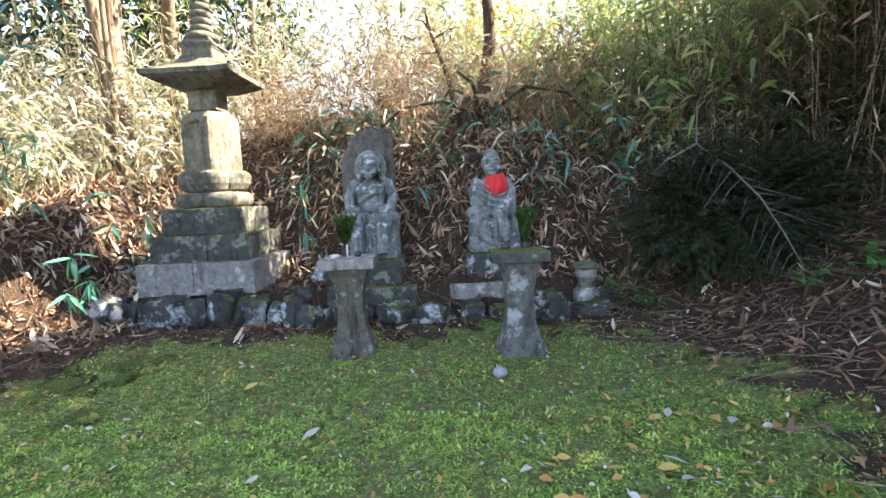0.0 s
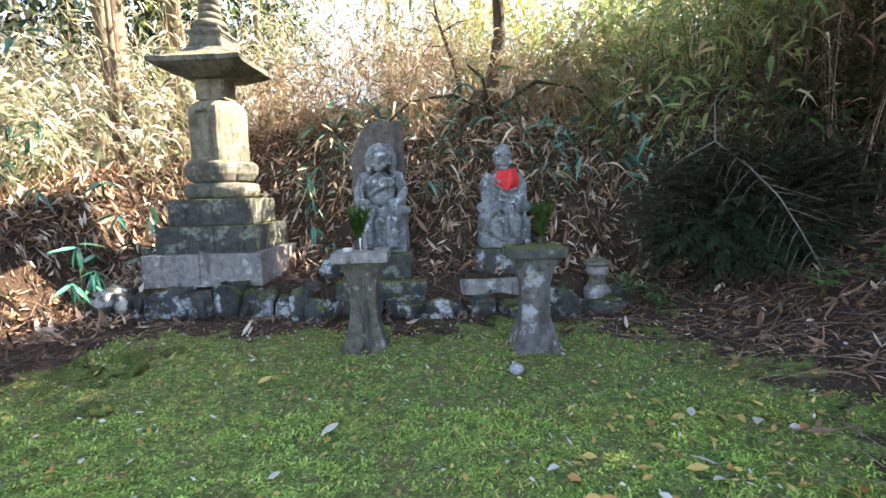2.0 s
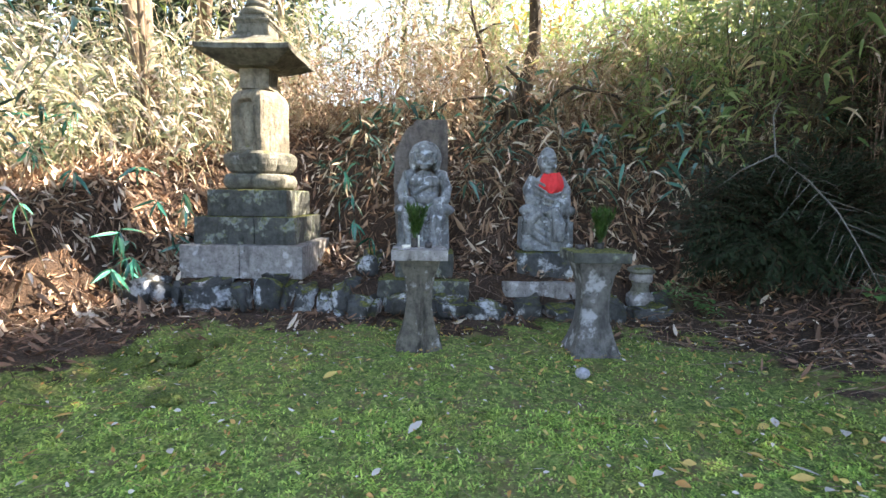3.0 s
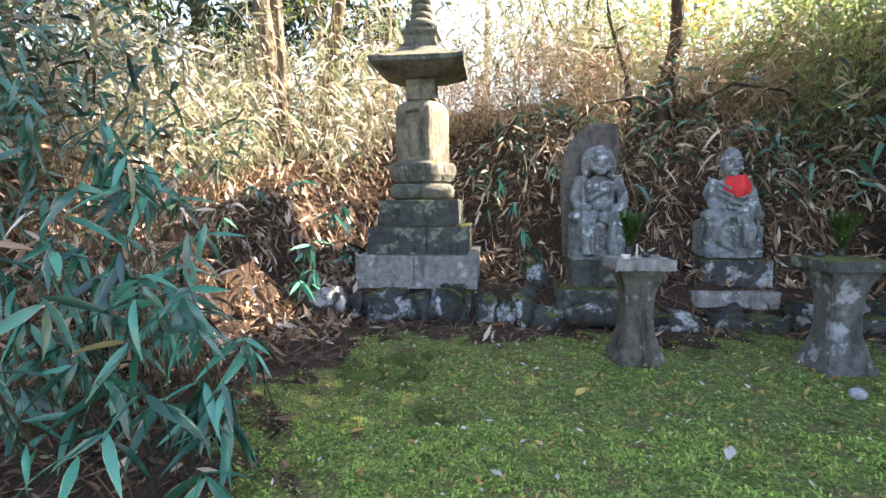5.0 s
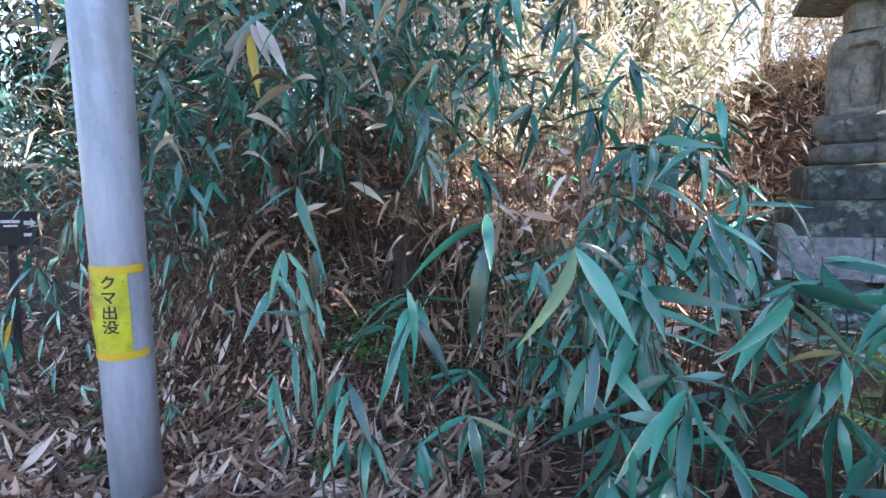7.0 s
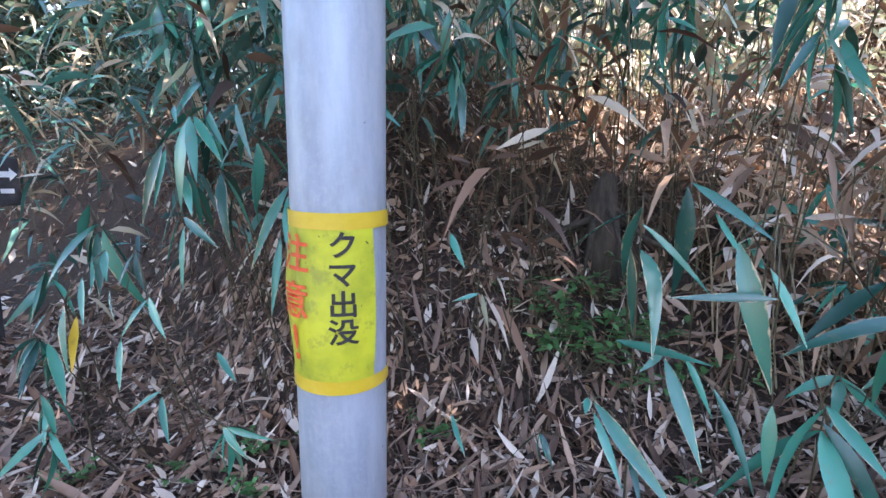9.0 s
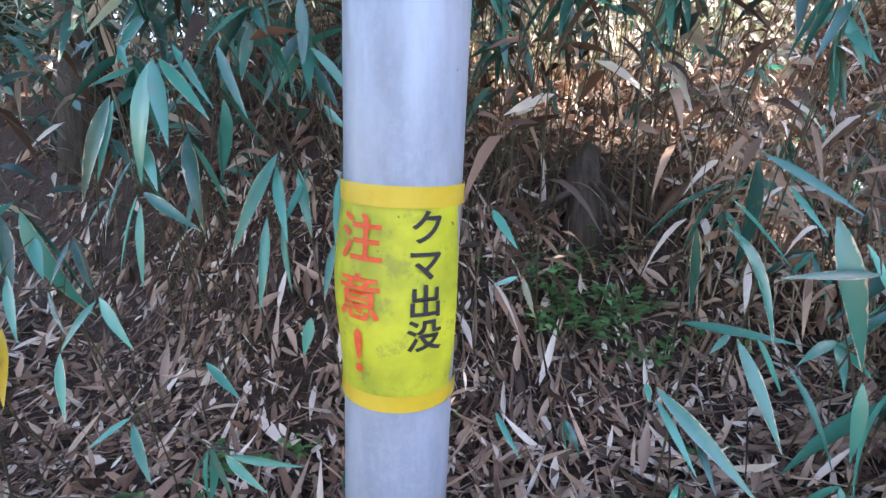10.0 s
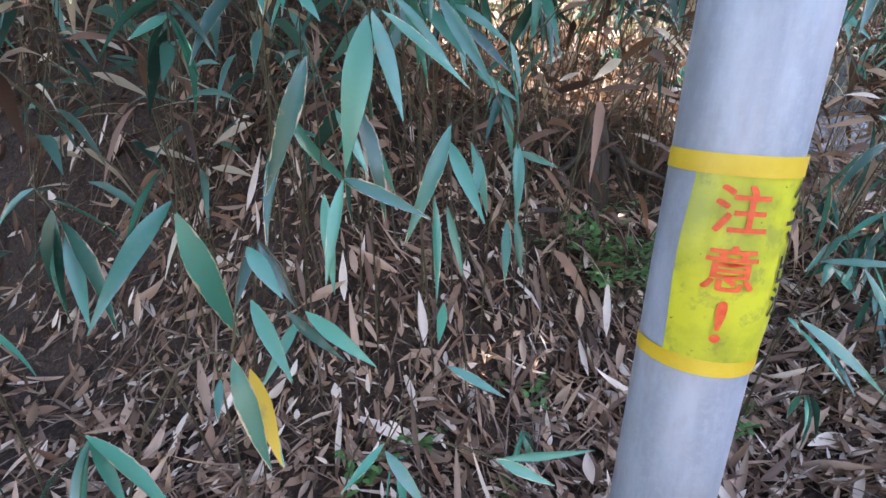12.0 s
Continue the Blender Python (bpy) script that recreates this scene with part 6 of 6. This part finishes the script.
# ---- leaf litter, twigs, moss ----
def lying(name, label, xy, lmin, lmax, wide, mat, tilt=0.35, lift=0.008, seg=3, cat="leaf litter", flat=False):
    n = len(xy)
    e = 0.04
    z = height(xy[:, 0], xy[:, 1])
    gxs = (height(xy[:, 0] + e, xy[:, 1]) - z) / e
    gys = (height(xy[:, 0], xy[:, 1] + e) - z) / e
    a = rng.uniform(0, 2 * math.pi, n)
    dx, dy = np.cos(a), np.sin(a)
    D = np.column_stack([dx, dy, dx * gxs + dy * gys + rng.normal(0.05, tilt, n)])
    L = rng.uniform(lmin, lmax, n)
    P = np.column_stack([xy, z + lift + rng.uniform(0, 0.02, n)]) - unit(D) * (L * 0.5)[:, None] * np.array([1, 1, 0.4])
    slope = np.arctan(-dy * gxs + dx * gys)
    me = blades("dead_leaf", P, D, L, L * rng.uniform(wide * 0.6, wide * 1.3, n), rng.uniform(-0.55, 0.45, n), 0.45, seg, rng.normal(0, 0.65, n) - slope, 0.42, mat, flat)
    top = thing(name, label, cat, kind="stuff")
    part("dead_leaf", me, None, top)


def bare(x, y):
    return rng.random(len(x)) > moss_cover(x, y) * 1.25


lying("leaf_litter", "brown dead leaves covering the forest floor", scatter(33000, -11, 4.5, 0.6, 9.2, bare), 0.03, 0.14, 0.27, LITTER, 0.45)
lying("pole_litter", "small brown leaf scraps round the pole", scatter(7000, -8.8, -4.0, 1.6, 4.5, lambda x, y: rng.random(len(x)) < np.clip((x + 8.8) * 1.4, 0, 1) * np.clip((4.5 - y) * 1.5, 0, 1) * np.clip((-4.6 - x) * 1.6, 0, 1)), 0.02, 0.085, 0.45, LITTER_PALE, 0.6, flat=True)
lying("bamboo_litter", "long pale dead bamboo leaves by the pole", scatter(3200, -10.8, -4.7, 1.4, 4.4, bare), 0.07, 0.26, 0.16, LITTER_GREY, 0.4, seg=5)
lying("curled_litter", "curled grey-brown dead leaves by the pole", scatter(1200, -9.0, -4.8, 1.5, 4.2, bare), 0.04, 0.12, 0.34, LITTER_GREY, 0.9, 0.015, 5)
lying("broad_litter", "broad pale dead bamboo leaves lying on dark soil", scatter(640, -6.6, -4.9, 1.7, 3.3), 0.07, 0.22, 0.2, LITTER_GREY, 0.3, 0.03, 6)
lying("bank_edge_litter", "reddish-brown leaves beside the lawn", scatter(1800, 0.9, 4.6, 1.4, 6.2, bare), 0.03, 0.09, 0.4, LITTER, 0.5, 0.012, 3)
lying("path_litter", "dead leaves along the far path", scatter(6000, -18, -9.0, 0.5, 8.5), 0.06, 0.2, 0.3, LITTER_PALE, 0.4, 0.01, 2)
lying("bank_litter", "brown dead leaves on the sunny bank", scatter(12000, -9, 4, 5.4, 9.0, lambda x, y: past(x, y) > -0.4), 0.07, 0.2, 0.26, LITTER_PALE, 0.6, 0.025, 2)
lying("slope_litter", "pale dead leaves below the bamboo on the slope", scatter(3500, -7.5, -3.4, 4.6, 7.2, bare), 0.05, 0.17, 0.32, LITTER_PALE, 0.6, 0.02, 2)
lying("far_litter", "dead leaves in the wood behind", scatter(5000, -16, 6, 8, 14), 0.1, 0.25, 0.3, LITTER, 0.5, 0.02, 2)
lying("moss_litter", "small yellow and pale leaves on moss", scatter(2300, -3.2, 2.1, 1.5, 5.2), 0.014, 0.042, 0.5, FALLEN, 0.15, 0.018)

xy = np.vstack([scatter(2000, -9, 4.5, 1.0, 8.5, bare), scatter(450, 1.0, 4.5, 1.4, 5.5, bare), scatter(600, -8.5, -4.6, 1.5, 3.6, bare)])
A = np.column_stack([xy, height(xy[:, 0], xy[:, 1]) + rng.uniform(0.005, 0.04, len(xy))])
a, L = rng.uniform(0, 2 * math.pi, len(xy)), rng.uniform(0.1, 0.55, len(xy))
xy2 = xy + np.column_stack([np.cos(a), np.sin(a)]) * L[:, None]
B = np.column_stack([xy2, height(xy2[:, 0], xy2[:, 1]) + rng.uniform(0.005, 0.06, len(xy))])
tw = thing("fallen_twigs", "thin grey-brown dead twigs among the leaves", "twigs", kind="stuff")
part("twig", sticks("twig", A, B, 0.004, 0.0015, rng.normal(0, 0.02, (len(xy), 3)), TWIG), None, tw)

def tuft(x, y):
    return 0.5 + 0.5 * np.sin(x * 13.1 + 2.3 * np.sin(y * 7.7)) * np.sin(y * 15.3 + 2.1 * np.sin(x * 6.9))


xy = np.vstack([scatter(48000, -3.9, 2.5, 1.2, 5.1, lambda x, y: rng.random(len(x)) < (moss_cover(x, y) - 0.2) * (0.35 + 0.65 * tuft(x, y))),
                scatter(56000, -3.4, 2.6, 1.4, 3.4, lambda x, y: rng.random(len(x)) < (moss_cover(x, y) - 0.2) * (0.3 + 0.7 * tuft(x, y)))])
P = np.column_stack([xy, height(xy[:, 0], xy[:, 1]) - 0.004])
D = rng.normal(0, 0.85, (len(xy), 3))
D[:, 2] = 0.6
ml = thing("moss_lawn", "short fine green moss and grass on the lawn", "moss", kind="stuff")
part("moss_blade", blades("moss_blade", P, D, rng.uniform(0.014, 0.042, len(xy)) * (0.7 + 0.8 * tuft(xy[:, 0], xy[:, 1])), 0.0105, 0.3, 0.2, 2, mat=GRASS, flat=True), None, ml)

MOSS_DARK = simple("dark_moss", (0.03, 0.055, 0.01), (0.16, 0.20, 0.04), 90, 0.95, 0.9, dist=0.02)
for i, (mx, my, mr) in enumerate(((-2.77, 4.39, 0.15), (-2.95, 4.04, 0.16), (-2.52, 4.57, 0.11), (-2.4, 3.49, 0.14), (-2.98, 3.8, 0.12), (-2.72, 3.88, 0.1), (-2.6, 4.15, 0.12), (-3.1, 4.25, 0.1), (-0.45, 4.75, 0.1))):
    bm = bmesh.new()
    blob(bm, (0, 0, 0), (mr, mr * 0.75, 0.035), 4)
    rough_up(bm, 0.05, 10.0, i * 3.1)
    rough_up(bm, 0.02, 45.0, i)
    ob = part("moss_mound", bm, MOSS_DARK, None, smooth=True)
    ob.matrix_basis = pose(mx, my, z_at(mx, my), 0, 0, i * 40)
    tagged(ob, "dark green cushion of moss beside the dead leaves", "moss", "moss cushions on the lawn")
xy = scatter(900, -3.0, 2.0, 1.5, 5.0)
A = np.column_stack([xy, height(xy[:, 0], xy[:, 1]) + rng.uniform(0.01, 0.03, len(xy))])
a, L = rng.uniform(0, 2 * math.pi, len(xy)), rng.uniform(0.03, 0.13, len(xy))
B = A + np.column_stack([np.cos(a) * L, np.sin(a) * L, rng.normal(0.004, 0.008, len(xy))])
sw = thing("dry_straw", "fine pale dry straw and needles on moss", "straw", kind="stuff")
part("straw", sticks("straw", A, B, 0.0016, 0.0008, rng.normal(0, 0.006, (len(xy), 3)), TWIG), None, sw)

LEAF_MESHES = []
for i in range(6):
    me = blades("leaf", [[-0.5, 0, 0]], [[1, 0, 0.05]], 1.0, (0.42, 0.5, 0.36, 0.55, 0.3, 0.46)[i], (0.1, -0.12, 0.2, 0.05, -0.05, 0.15)[i], (0.15, 0.4, -0.2, 0.5, 0.3, 0.1)[i], 6, np.array([0.1 * i]), 0.45)
    me.materials.append(FALLEN_ONE)
    LEAF_MESHES.append(me)


def fallen_leaf(x, y, ln, turn, i):
    ob = new("fallen_leaf", LEAF_MESHES[i % 6])
    ob.matrix_basis = pose(x, y, z_at(x, y) + 0.022, rng.normal(0, 12), rng.normal(0, 8), turn) @ Matrix.Scale(ln, 4)
    tagged(ob, "curled dry fallen leaf lying on the moss", "leaf", "fallen leaves on the moss")


for i in range(210):
    x, y = rng.uniform(-2.9, 1.6), 1.8 + 3.0 * rng.random() ** 1.2
    if i % 2:
        x, y = rng.uniform(0.0, 1.6), rng.uniform(1.7, 3.3)
    fallen_leaf(x, y, rng.uniform(0.05, 0.095), rng.uniform(0, 360), i)
for i, (x, y, ln) in enumerate(((-1.82, 4.5, 0.14), (-1.5, 3.85, 0.10), (-0.19, 3.56, 0.15), (0.9, 3.42, 0.10), (0.88, 2.85, 0.12), (-0.55, 5.0, 0.12), (-0.9, 3.2, 0.13))):
    fallen_leaf(x, y, ln, 40 * i, i)
